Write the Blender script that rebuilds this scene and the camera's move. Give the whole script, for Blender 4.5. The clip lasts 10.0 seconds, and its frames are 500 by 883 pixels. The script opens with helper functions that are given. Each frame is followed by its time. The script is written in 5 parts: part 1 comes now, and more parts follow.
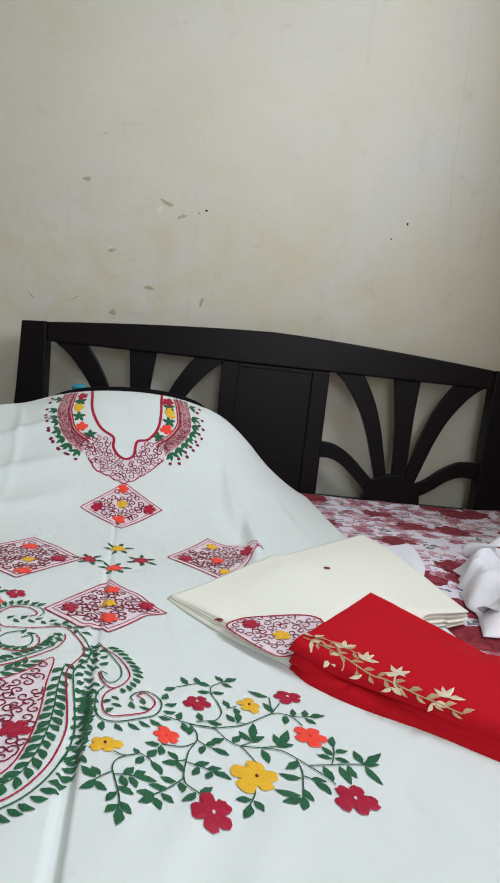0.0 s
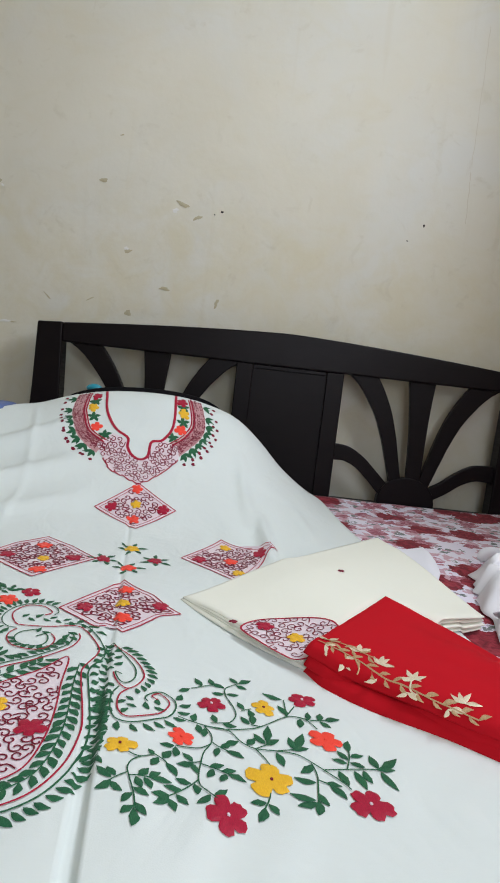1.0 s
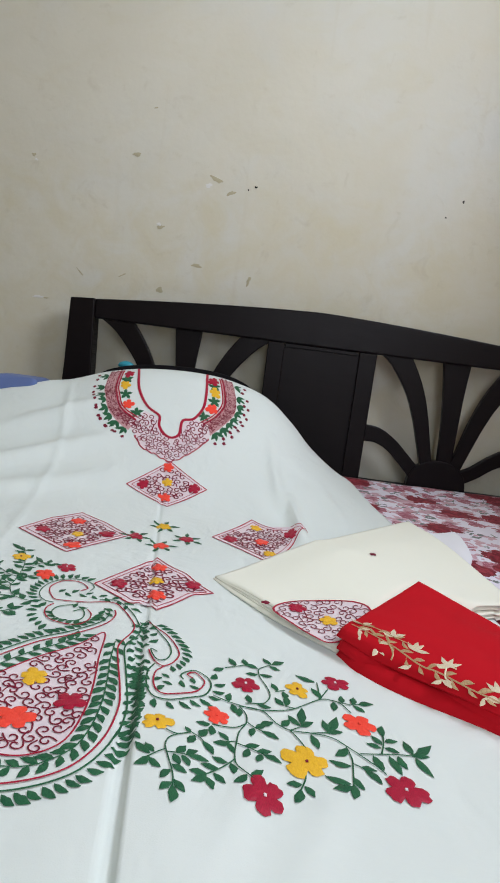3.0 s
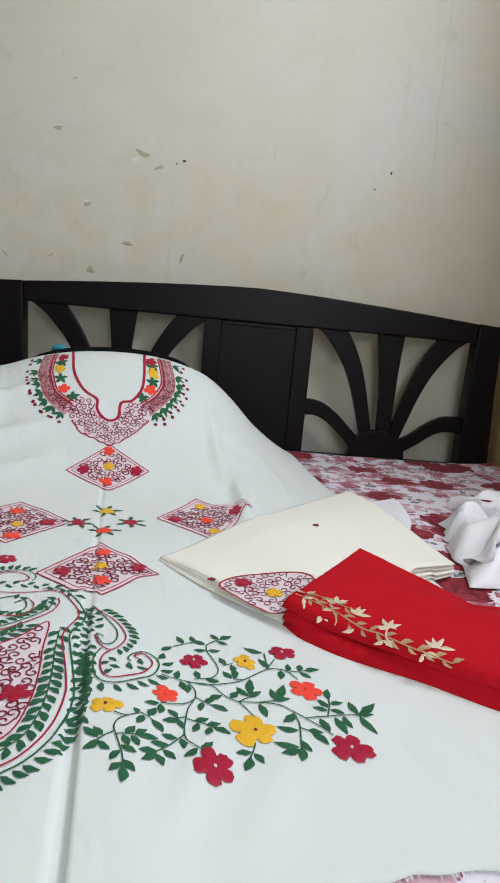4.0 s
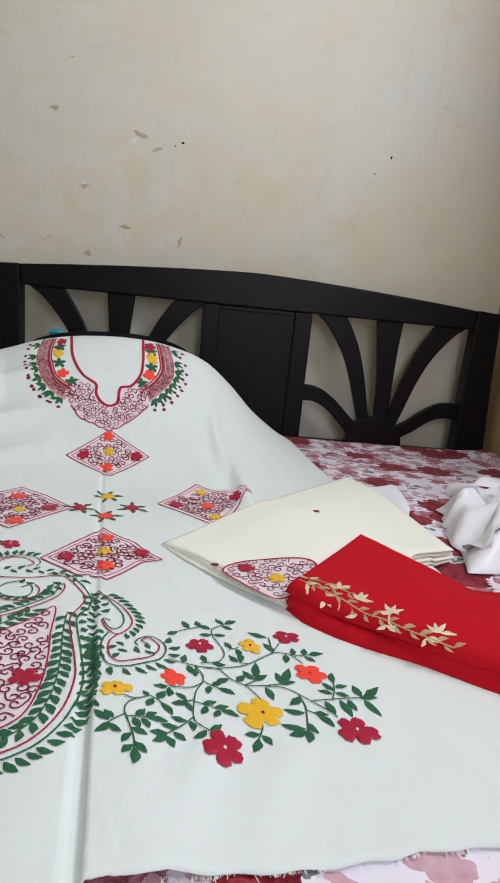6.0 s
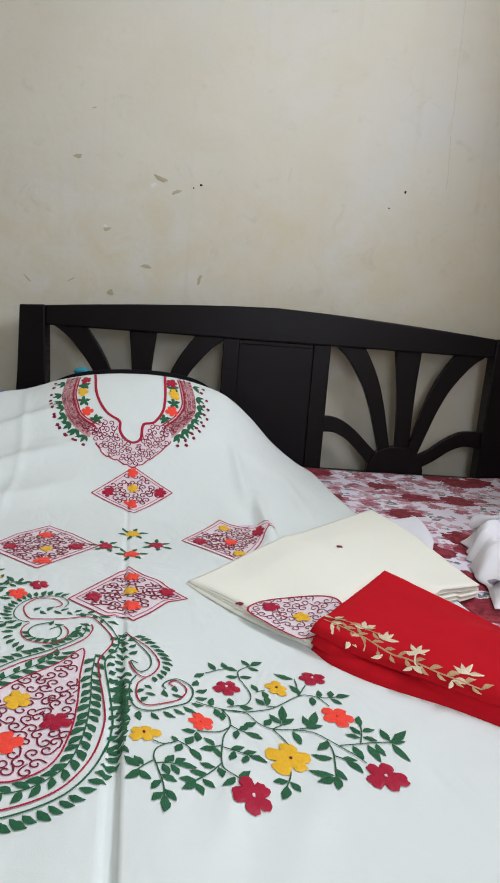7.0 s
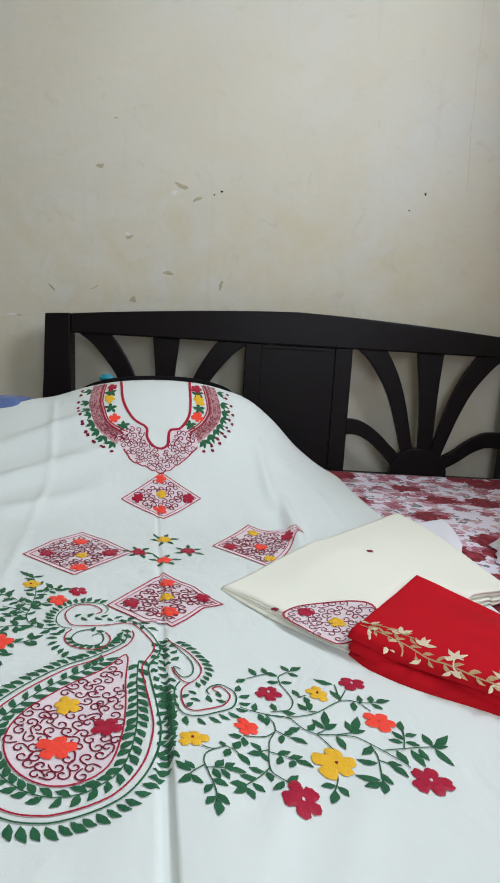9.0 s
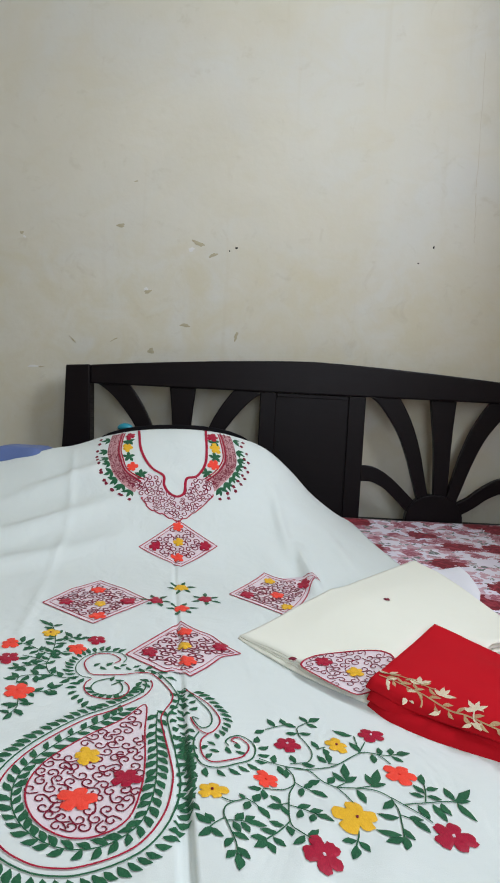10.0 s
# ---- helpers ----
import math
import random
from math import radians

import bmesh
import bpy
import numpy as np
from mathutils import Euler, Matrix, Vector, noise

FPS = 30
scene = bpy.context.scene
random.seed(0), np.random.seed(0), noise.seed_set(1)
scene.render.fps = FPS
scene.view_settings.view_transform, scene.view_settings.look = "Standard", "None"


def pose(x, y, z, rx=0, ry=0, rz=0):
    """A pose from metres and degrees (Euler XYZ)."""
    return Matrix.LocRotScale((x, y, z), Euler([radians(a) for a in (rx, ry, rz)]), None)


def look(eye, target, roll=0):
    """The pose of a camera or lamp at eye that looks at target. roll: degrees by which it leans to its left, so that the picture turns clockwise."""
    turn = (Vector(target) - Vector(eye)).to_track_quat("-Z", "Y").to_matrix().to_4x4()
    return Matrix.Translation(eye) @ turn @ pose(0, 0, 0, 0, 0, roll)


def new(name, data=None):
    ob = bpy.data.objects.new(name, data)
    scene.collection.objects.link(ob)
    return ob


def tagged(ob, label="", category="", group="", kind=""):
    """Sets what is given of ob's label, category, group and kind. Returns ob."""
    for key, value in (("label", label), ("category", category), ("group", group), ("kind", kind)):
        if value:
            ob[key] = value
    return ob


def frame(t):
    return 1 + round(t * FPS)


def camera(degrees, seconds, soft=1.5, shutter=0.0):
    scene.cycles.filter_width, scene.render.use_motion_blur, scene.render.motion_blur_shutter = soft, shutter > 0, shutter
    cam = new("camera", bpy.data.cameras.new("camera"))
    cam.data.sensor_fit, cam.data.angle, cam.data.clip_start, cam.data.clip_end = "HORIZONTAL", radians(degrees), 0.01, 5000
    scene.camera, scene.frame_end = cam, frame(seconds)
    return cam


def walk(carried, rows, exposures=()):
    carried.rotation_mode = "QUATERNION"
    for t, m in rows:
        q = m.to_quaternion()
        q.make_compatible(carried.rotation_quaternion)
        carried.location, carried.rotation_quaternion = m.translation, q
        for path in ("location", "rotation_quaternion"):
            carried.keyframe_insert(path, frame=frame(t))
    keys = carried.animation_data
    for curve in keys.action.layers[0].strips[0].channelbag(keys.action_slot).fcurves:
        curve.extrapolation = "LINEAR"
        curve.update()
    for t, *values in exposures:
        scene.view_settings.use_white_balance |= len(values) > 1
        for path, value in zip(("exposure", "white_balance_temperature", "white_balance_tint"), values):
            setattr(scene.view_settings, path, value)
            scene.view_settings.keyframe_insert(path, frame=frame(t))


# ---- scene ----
cam = camera(45.2, 10.0, 1.8)
PATH = [
    (0, (-0.106, -1.883, 0.843), (-0.04, 0.106, 0.643), 6.2),
    (0.5, (-0.108, -1.879, 0.842), (-0.076, 0.111, 0.641), 6.3),
    (1, (-0.111, -1.881, 0.842), (-0.085, 0.108, 0.643), 6.6),
    (1.5, (-0.119, -1.878, 0.842), (-0.162, 0.106, 0.6), 7.5),
    (2, (-0.126, -1.875, 0.843), (-0.191, 0.104, 0.564), 7.6),
    (3.5, (-0.124, -1.876, 0.845), (-0.134, 0.104, 0.562), 6.9),
    (4, (-0.115, -1.876, 0.845), (0.023, 0.091, 0.511), 5.3),
    (4.5, (-0.122, -1.874, 0.842), (0.118, 0.069, 0.432), 5.6),
    (5, (-0.124, -1.876, 0.844), (0.126, 0.064, 0.429), 6.0),
    (5.2, (-0.124, -1.878, 0.845), (0.124, 0.061, 0.419), 6.0),
    (6.5, (-0.132, -1.879, 0.854), (-0.025, 0.088, 0.512), 5.0),
    (7, (-0.133, -1.889, 0.868), (-0.045, 0.086, 0.566), 4.3),
    (7.5, (-0.142, -1.896, 0.88), (-0.083, 0.088, 0.637), 5.6),
    (8, (-0.144, -1.895, 0.881), (-0.141, 0.086, 0.605), 4.6),
    (8.5, (-0.158, -1.9, 0.886), (-0.089, 0.074, 0.575), 4.9),
    (9, (-0.16, -1.9, 0.879), (-0.122, 0.076, 0.575), 3.4),
    (9.5, (-0.167, -1.916, 0.888), (-0.201, 0.076, 0.707), 3.5),
    (10, (-0.164, -1.921, 0.887), (-0.181, 0.072, 0.731), 2.9),
]
# the clip's white balance drifts: warmer round the middle, cooler at the end
BALANCE = ((0, 0, 6500, 10.5), (3.5, 0, 6500, 11), (4.5, 0, 6650, 13), (5.2, 0, 6650, 13), (6.5, 0, 6600, 13), (8, 0, 6480, 10), (9, 0, 6440, 9.5), (10, 0, 6390, 9.5))
walk(cam, [(t, look(eye, target, roll)) for t, eye, target, roll in PATH], BALANCE)

# ---- light ----
world = bpy.data.worlds.new("sky")
scene.world = world
world.use_nodes = True
wn = world.node_tree
sky = wn.nodes.new("ShaderNodeTexSky")
sky.sky_type, sky.sun_disc = "NISHITA", False
sky.sun_elevation, sky.sun_rotation = radians(48), radians(150)
wn.links.new(sky.outputs[0], wn.nodes["Background"].inputs[0])
wn.nodes["Background"].inputs[1].default_value = 0.1
sun = new("sun", bpy.data.lights.new("sun", "SUN"))
sun.data.energy, sun.data.angle, sun.data.color = 2.0, radians(0.5), (1.0, 0.95, 0.88)
sun.matrix_world = look((-4, 6, 8), (0, 0, 0))
# daylight that enters by the window in the side wall, beside the foot of the bed
win_light = new("unseen_window_light", bpy.data.lights.new("unseen_window_light", "AREA"))
win_light.data.shape, win_light.data.size, win_light.data.size_y = "RECTANGLE", 0.62, 0.72
win_light.data.energy, win_light.data.color = 29.0, (0.88, 0.95, 1.06)
win_light.matrix_world = look((0.85, -1.20, 1.975), (-1.0, -1.20, 1.975))
# fill lamp in an added, unseen window behind the bed's foot; brightens the wall
back_fill = new("unseen_window_light", bpy.data.lights.new("unseen_window_light", "AREA"))
back_fill.data.shape, back_fill.data.size, back_fill.data.size_y = "RECTANGLE", 0.85, 1.2
back_fill.data.energy, back_fill.data.color = 15.5, (0.88, 0.95, 1.06)
back_fill.matrix_world = look((0.33, -3.08, 1.60), (0.33, 0, 1.60))
scene.view_settings.exposure = 0.0


# ---- materials ----
def node_mat(name, rough=0.8, metal=0.0, spec=0.3, sheen=0.0):
    m = bpy.data.materials.new(name)
    m.use_nodes = True
    b = m.node_tree.nodes["Principled BSDF"]
    b.inputs["Roughness"].default_value = rough
    b.inputs["Metallic"].default_value = metal
    b.inputs["Specular IOR Level"].default_value = spec
    b.inputs["Sheen Weight"].default_value = sheen
    return m, m.node_tree, b


def coords(nt, scale=(1, 1, 1)):
    c = nt.nodes.new("ShaderNodeTexCoord")
    mp = nt.nodes.new("ShaderNodeMapping")
    mp.inputs["Scale"].default_value = scale
    nt.links.new(c.outputs["Object"], mp.inputs[0])
    return mp.outputs[0]


def tex_noise(nt, vec, scale, detail=3, rough=0.55, distort=0.0):
    n = nt.nodes.new("ShaderNodeTexNoise")
    n.inputs["Scale"].default_value, n.inputs["Detail"].default_value = scale, detail
    n.inputs["Roughness"].default_value, n.inputs["Distortion"].default_value = rough, distort
    nt.links.new(vec, n.inputs["Vector"])
    return n.outputs[0]


def ramp(nt, fac, stops):
    r = nt.nodes.new("ShaderNodeValToRGB")
    e = r.color_ramp.elements
    while len(e) < len(stops):
        e.new(0.5)
    for el, (p, c) in zip(e, stops):
        el.position, el.color = p, (*c, 1) if len(c) == 3 else c
    nt.links.new(fac, r.inputs[0])
    return r.outputs[0]


def mix(nt, fac, a, b, mode="MIX"):
    m = nt.nodes.new("ShaderNodeMix")
    m.data_type, m.blend_type = "RGBA", mode
    for sock, v in ((m.inputs[0], fac), (m.inputs[6], a), (m.inputs[7], b)):
        if isinstance(v, bpy.types.NodeSocket):
            nt.links.new(v, sock)
        elif isinstance(v, (int, float)):
            sock.default_value = v
        else:
            sock.default_value = (*v, 1)
    return m.outputs[2]


def bump(nt, bsdf, height, strength, dist):
    b = nt.nodes.new("ShaderNodeBump")
    b.inputs["Strength"].default_value, b.inputs["Distance"].default_value = strength, dist
    nt.links.new(height, b.inputs["Height"])
    nt.links.new(b.outputs[0], bsdf.inputs["Normal"])


def cloth_mat(name, light, dark, weave=900.0, rough=0.85, sheen=0.15, spec=0.2, big=5.0, rumple=0.15):
    """Woven cloth: slow tone drift, slubs along the threads, and a fine weave in relief."""
    m, nt, b = node_mat(name, rough, 0, spec, sheen)
    v = coords(nt)
    slow = tex_noise(nt, v, big, 4)
    slub = tex_noise(nt, coords(nt, (8, 160, 60)), 6.0, 3)
    base = mix(nt, slow, dark, light)
    base = mix(nt, 0.16, base, ramp(nt, slub, [(0.3, dark), (0.7, light)]))
    nt.links.new(base, b.inputs["Base Color"])
    bump(nt, b, tex_noise(nt, v, weave, 2), 0.25, 0.0006)
    fine = b.inputs["Normal"].links[0].from_node
    soft_folds = nt.nodes.new("ShaderNodeBump")
    soft_folds.inputs["Strength"].default_value, soft_folds.inputs["Distance"].default_value = rumple, 0.012
    nt.links.new(tex_noise(nt, coords(nt, (1.0, 0.7, 1.0)), 11.0, 3, 0.5, 0.6), soft_folds.inputs["Height"])
    nt.links.new(soft_folds.outputs[0], fine.inputs["Normal"])
    return m


def thread_mat(name, light, dark, rough=0.45, metal=0.0):
    """Satin stitch: bundles of shiny thread."""
    m, nt, b = node_mat(name, rough, metal, 0.25, 0.03)
    info = nt.nodes.new("ShaderNodeNewGeometry")
    strand = tex_noise(nt, coords(nt, (420, 130, 200)), 3.0, 3)
    tone = mix(nt, ramp(nt, strand, [(0.32, (0, 0, 0)), (0.68, (1, 1, 1))]), dark, light)
    tone = mix(nt, 0.25, tone, mix(nt, info.outputs["Random Per Island"], dark, light))
    nt.links.new(tone, b.inputs["Base Color"])
    bump(nt, b, strand, 0.5, 0.0006)
    return m


M_KURTA = cloth_mat("white_cotton", (0.785, 0.842, 0.825), (0.73, 0.792, 0.77), sheen=0.1, rumple=0.5)
M_PALE = cloth_mat("cream_cotton", (0.93, 0.935, 0.83), (0.89, 0.895, 0.78))
M_RED = cloth_mat("red_crepe", (0.58, 0.010, 0.020), (0.49, 0.008, 0.016), weave=1400, rough=0.85, sheen=0.0, spec=0.08, rumple=0.1)
M_GREEN = thread_mat("green_thread", (0.028, 0.160, 0.070), (0.011, 0.082, 0.040))
M_CRIM = thread_mat("crimson_thread", (0.50, 0.010, 0.050), (0.32, 0.006, 0.030))
M_DARKRED = thread_mat("dark_red_thread", (0.27, 0.010, 0.042), (0.14, 0.006, 0.022))
M_ORANGE = thread_mat("orange_thread", (1.0, 0.085, 0.050), (0.94, 0.055, 0.034))
M_YELLOW = thread_mat("yellow_thread", (0.95, 0.57, 0.035), (0.80, 0.42, 0.020))
M_PINK = cloth_mat("pink_stitched_ground", (0.84, 0.77, 0.80), (0.80, 0.67, 0.72), big=120)
M_BAND = cloth_mat("rose_stitched_band", (0.74, 0.50, 0.50), (0.46, 0.17, 0.20), big=260)
M_CREAMTHREAD = thread_mat("cream_silk_thread", (0.86, 0.78, 0.62), (0.66, 0.52, 0.34), 0.32, 0.2)
M_GOLD = thread_mat("gold_thread", (0.66, 0.48, 0.28), (0.40, 0.22, 0.10), 0.35, 0.35)
M_DARKCLOTH = cloth_mat("black_pillowcase", (0.007, 0.006, 0.008), (0.004, 0.004, 0.005), sheen=0.0, spec=0.1)
M_BLUE = cloth_mat("blue_pillowcase", (0.13, 0.19, 0.42), (0.10, 0.15, 0.34))
M_PAPER = cloth_mat("white_tissue", (0.93, 0.93, 0.99), (0.89, 0.89, 0.96), weave=300)


def make_sheet_mat():
    """Cotton sheet printed with crimson roses, pink blossoms and grey-green leaves."""
    m, nt, b = node_mat("rose_print_cotton", 0.85, 0, 0.2, 0.1)
    v = coords(nt)
    warp = nt.nodes.new("ShaderNodeTexNoise")
    warp.inputs["Scale"].default_value, warp.inputs["Detail"].default_value = 38, 7
    nt.links.new(v, warp.inputs["Vector"])
    add = nt.nodes.new("ShaderNodeVectorMath")
    add.operation = "MULTIPLY_ADD"
    add.inputs[1].default_value = (0.085, 0.085, 0.0)
    nt.links.new(warp.outputs["Color"], add.inputs[0])
    nt.links.new(v, add.inputs[2])

    def cells(scale, out="Distance", feature="F1"):
        vo = nt.nodes.new("ShaderNodeTexVoronoi")
        vo.voronoi_dimensions, vo.feature = "2D", feature
        vo.inputs["Scale"].default_value = scale
        nt.links.new(add.outputs[0], vo.inputs["Vector"])
        return vo.outputs["Distance"], vo.outputs["Color"]

    def split(col):
        s = nt.nodes.new("ShaderNodeSeparateColor")
        nt.links.new(col, s.inputs[0])
        return s.outputs

    def math_node(op, a, c):
        n = nt.nodes.new("ShaderNodeMath")
        n.operation = op
        for sock, val in zip(n.inputs, (a, c)):
            if isinstance(val, bpy.types.NodeSocket):
                nt.links.new(val, sock)
            else:
                sock.default_value = val
        return n.outputs[0]

    ground = mix(nt, tex_noise(nt, v, 9, 4), (0.78, 0.72, 0.84), (0.90, 0.87, 0.95))
    # small pale pink washes
    d1, c1 = cells(25)
    wash = math_node("MULTIPLY", math_node("LESS_THAN", d1, 0.44), math_node("GREATER_THAN", split(c1)[0], 0.22))
    col = mix(nt, wash, ground, mix(nt, tex_noise(nt, v, 90, 3), (0.52, 0.24, 0.31), (0.76, 0.56, 0.63)))
    # leaves and sprigs
    d2, c2 = cells(37)
    leaf = math_node("MULTIPLY", math_node("LESS_THAN", d2, 0.30), math_node("GREATER_THAN", split(c2)[1], 0.62))
    col = mix(nt, leaf, col, mix(nt, tex_noise(nt, v, 140, 2), (0.07, 0.09, 0.09), (0.30, 0.33, 0.32)))
    # medium pink blossoms
    d3, c3 = cells(14.5)
    petals, _ = cells(80)
    pinkish = math_node("MULTIPLY", math_node("LESS_THAN", d3, 0.36), math_node("GREATER_THAN", split(c3)[2], 0.30))
    tone = ramp(nt, petals, [(0.0, (0.30, 0.035, 0.07)), (0.45, (0.50, 0.19, 0.25)), (0.8, (0.68, 0.40, 0.46))])
    inked = ramp(nt, tex_noise(nt, v, 52, 3, 0.5, 1.0), [(0.455, (0, 0, 0)), (0.495, (0.85, 0.85, 0.85)), (0.535, (0, 0, 0))])
    tone = mix(nt, inked, tone, (0.20, 0.03, 0.06))
    col = mix(nt, pinkish, col, tone)
    # large crimson roses
    d4, c4 = cells(7.6)
    rose = math_node("MULTIPLY", math_node("LESS_THAN", d4, 0.36), math_node("GREATER_THAN", split(c4)[0], 0.32))
    folds, _ = cells(58)
    deep = ramp(nt, folds, [(0.0, (0.11, 0.002, 0.010)), (0.4, (0.23, 0.008, 0.022)), (0.75, (0.36, 0.035, 0.055))])
    col = mix(nt, rose, col, deep)
    nt.links.new(col, b.inputs["Base Color"])
    bump(nt, b, tex_noise(nt, v, 700, 2), 0.25, 0.0008)
    return m


M_SHEET = make_sheet_mat()


def make_wall_mat(name, light, dark, grey, stain=(0.57, 0.52, 0.37)):
    """Old cream distemper: cloudy, patched with greyer filler, scuffed and grimy."""
    m, nt, b = node_mat(name, 0.7, 0, 0.25)
    v = coords(nt)
    cloud = tex_noise(nt, v, 1.3, 5, 0.6, 0.4)
    col = mix(nt, ramp(nt, cloud, [(0.3, (0, 0, 0)), (0.7, (1, 1, 1))]), dark, light)
    patch = tex_noise(nt, coords(nt, (1.0, 1.0, 0.8)), 2.2, 4, 0.55, 0.5)
    col = mix(nt, ramp(nt, patch, [(0.42, (0, 0, 0)), (0.68, (0.7, 0.7, 0.7))]), col, grey)
    smear = tex_noise(nt, coords(nt, (1.0, 1.0, 1.6)), 5.5, 5, 0.62, 1.2)
    col = mix(nt, ramp(nt, smear, [(0.48, (0, 0, 0)), (0.76, (0.35, 0.35, 0.35))]), col, stain)
    sep = nt.nodes.new("ShaderNodeSeparateXYZ")
    nt.links.new(v, sep.inputs[0])
    wav = nt.nodes.new("ShaderNodeMath")
    wav.operation = "MULTIPLY_ADD"
    nt.links.new(tex_noise(nt, v, 4.0, 5, 0.6, 0.5), wav.inputs[0])
    wav.inputs[1].default_value = 0.5
    nt.links.new(sep.outputs[2], wav.inputs[2])
    rng_node = nt.nodes.new("ShaderNodeMapRange")
    rng_node.inputs["From Min"].default_value, rng_node.inputs["From Max"].default_value = 1.66, 1.50
    nt.links.new(wav.outputs[0], rng_node.inputs["Value"])
    blot = ramp(nt, tex_noise(nt, v, 7.5, 5, 0.62, 0.8), [(0.38, (0, 0, 0)), (0.66, (0.7, 0.7, 0.7))])
    col = mix(nt, mix(nt, 1.0, blot, rng_node.outputs[0], "MULTIPLY"), col, stain)
    grime = tex_noise(nt, v, 13, 6, 0.68, 0.6)
    col = mix(nt, ramp(nt, grime, [(0.59, (0, 0, 0)), (0.80, (0.42, 0.42, 0.42))]), col, (0.40, 0.35, 0.24))
    streak = tex_noise(nt, coords(nt, (26, 26, 1.2)), 1.0, 3)
    col = mix(nt, ramp(nt, streak, [(0.62, (0, 0, 0)), (0.78, (0.28, 0.28, 0.28))]), col, (0.52, 0.47, 0.35))
    nt.links.new(col, b.inputs["Base Color"])
    bump(nt, b, tex_noise(nt, v, 38, 6, 0.6), 0.22, 0.004)
    return m


M_WALL = make_wall_mat("cream_wall_paint", (0.638, 0.612, 0.522), (0.572, 0.540, 0.438), (0.588, 0.595, 0.566))
M_WALL_R = make_wall_mat("ochre_wall_paint", (0.53, 0.38, 0.19), (0.45, 0.31, 0.14), (0.46, 0.33, 0.18), (0.43, 0.29, 0.13))
M_CEIL = make_wall_mat("ceiling_whitewash", (0.72, 0.70, 0.64), (0.66, 0.64, 0.57), (0.66, 0.66, 0.62))


def plain_mat(name, light, dark, scale, rough, spec=0.4, bumpy=0.2, stretch=(1, 1, 1), metal=0.0):
    m, nt, b = node_mat(name, rough, metal, spec)
    v = coords(nt, stretch)
    n = tex_noise(nt, v, scale, 5, 0.6, 0.3)
    nt.links.new(mix(nt, n, dark, light), b.inputs["Base Color"])
    nt.links.new(ramp(nt, tex_noise(nt, v, scale * 2.3, 4), [(0.3, (rough - 0.1,) * 3), (0.7, (rough + 0.12,) * 3)]), b.inputs["Roughness"])
    bump(nt, b, n, bumpy, 0.001)
    return m


M_WOOD = plain_mat("black_brown_stained_wood", (0.0075, 0.0045, 0.0052), (0.0035, 0.0022, 0.0026), 7, 0.40, 0.16, 0.08, (1, 1, 14))
M_WOOD_H = plain_mat("black_brown_stained_wood_rail", (0.0075, 0.0045, 0.0052), (0.0035, 0.0022, 0.0026), 7, 0.40, 0.16, 0.08, (1, 1, 14))
M_FLOOR = plain_mat("grey_mosaic_floor", (0.34, 0.32, 0.29), (0.22, 0.21, 0.19), 30, 0.35, 0.4, 0.05)
M_CHIP = plain_mat("bared_brown_plaster", (0.48, 0.43, 0.30), (0.36, 0.32, 0.21), 60, 0.9, 0.1, 0.6)
M_CRACK = plain_mat("hairline_crack", (0.56, 0.52, 0.43), (0.50, 0.46, 0.37), 60, 0.9, 0.1, 0.4)
M_CHIPW = plain_mat("bared_white_primer", (0.70, 0.69, 0.66), (0.62, 0.61, 0.58), 60, 0.9, 0.1, 0.4)
M_DOT = plain_mat("dark_nail_hole", (0.035, 0.03, 0.028), (0.02, 0.018, 0.016), 60, 0.9, 0.1, 0.3)
M_TEAL = plain_mat("teal_plastic", (0.03, 0.34, 0.44), (0.02, 0.26, 0.36), 20, 0.35, 0.5, 0.05)
M_BAG = plain_mat("white_polythene", (0.95, 0.95, 0.99), (0.92, 0.92, 0.97), 14, 0.36, 0.4, 0.3)
M_PRINT = plain_mat("blue_ink", (0.05, 0.06, 0.30), (0.04, 0.045, 0.22), 80, 0.4, 0.4, 0.05)
M_FRAME = plain_mat("painted_window_frame", (0.55, 0.52, 0.45), (0.48, 0.45, 0.38), 20, 0.5, 0.4, 0.2)


# ---- building helpers ----
def mesh_ob(name, verts, faces, mat, parent=None, label="", smooth=True):
    me = bpy.data.meshes.new(name)
    me.from_pydata([tuple(v) for v in verts], [], faces)
    me.materials.append(mat)
    if smooth:
        me.polygons.foreach_set("use_smooth", [True] * len(me.polygons))
    me.update()
    ob = new(name, me)
    if parent:
        ob.parent = parent
    if label:
        ob["label"] = label
    return ob


def part(name, bm, mat, parent=None, label="", smooth=False):
    me = bpy.data.meshes.new(name)
    bm.to_mesh(me)
    bm.free()
    me.materials.append(mat)
    if smooth:
        me.polygons.foreach_set("use_smooth", [True] * len(me.polygons))
    ob = new(name, me)
    if parent:
        ob.parent = parent
    if label:
        ob["label"] = label
    return ob


def box(lo, hi, bevel=0.0, seg=2):
    bm = bmesh.new()
    bmesh.ops.create_cube(bm, size=1)
    for v in bm.verts:
        v.co = Vector([lo[i] + (v.co[i] + 0.5) * (hi[i] - lo[i]) for i in range(3)])
    if bevel:
        bmesh.ops.bevel(bm, geom=bm.edges[:], offset=bevel, segments=seg, affect="EDGES", profile=0.5)
    return bm


def empty(name, at=(0, 0, 0)):
    ob = new(name)
    ob.location = at
    ob.empty_display_size = 0.1
    return ob


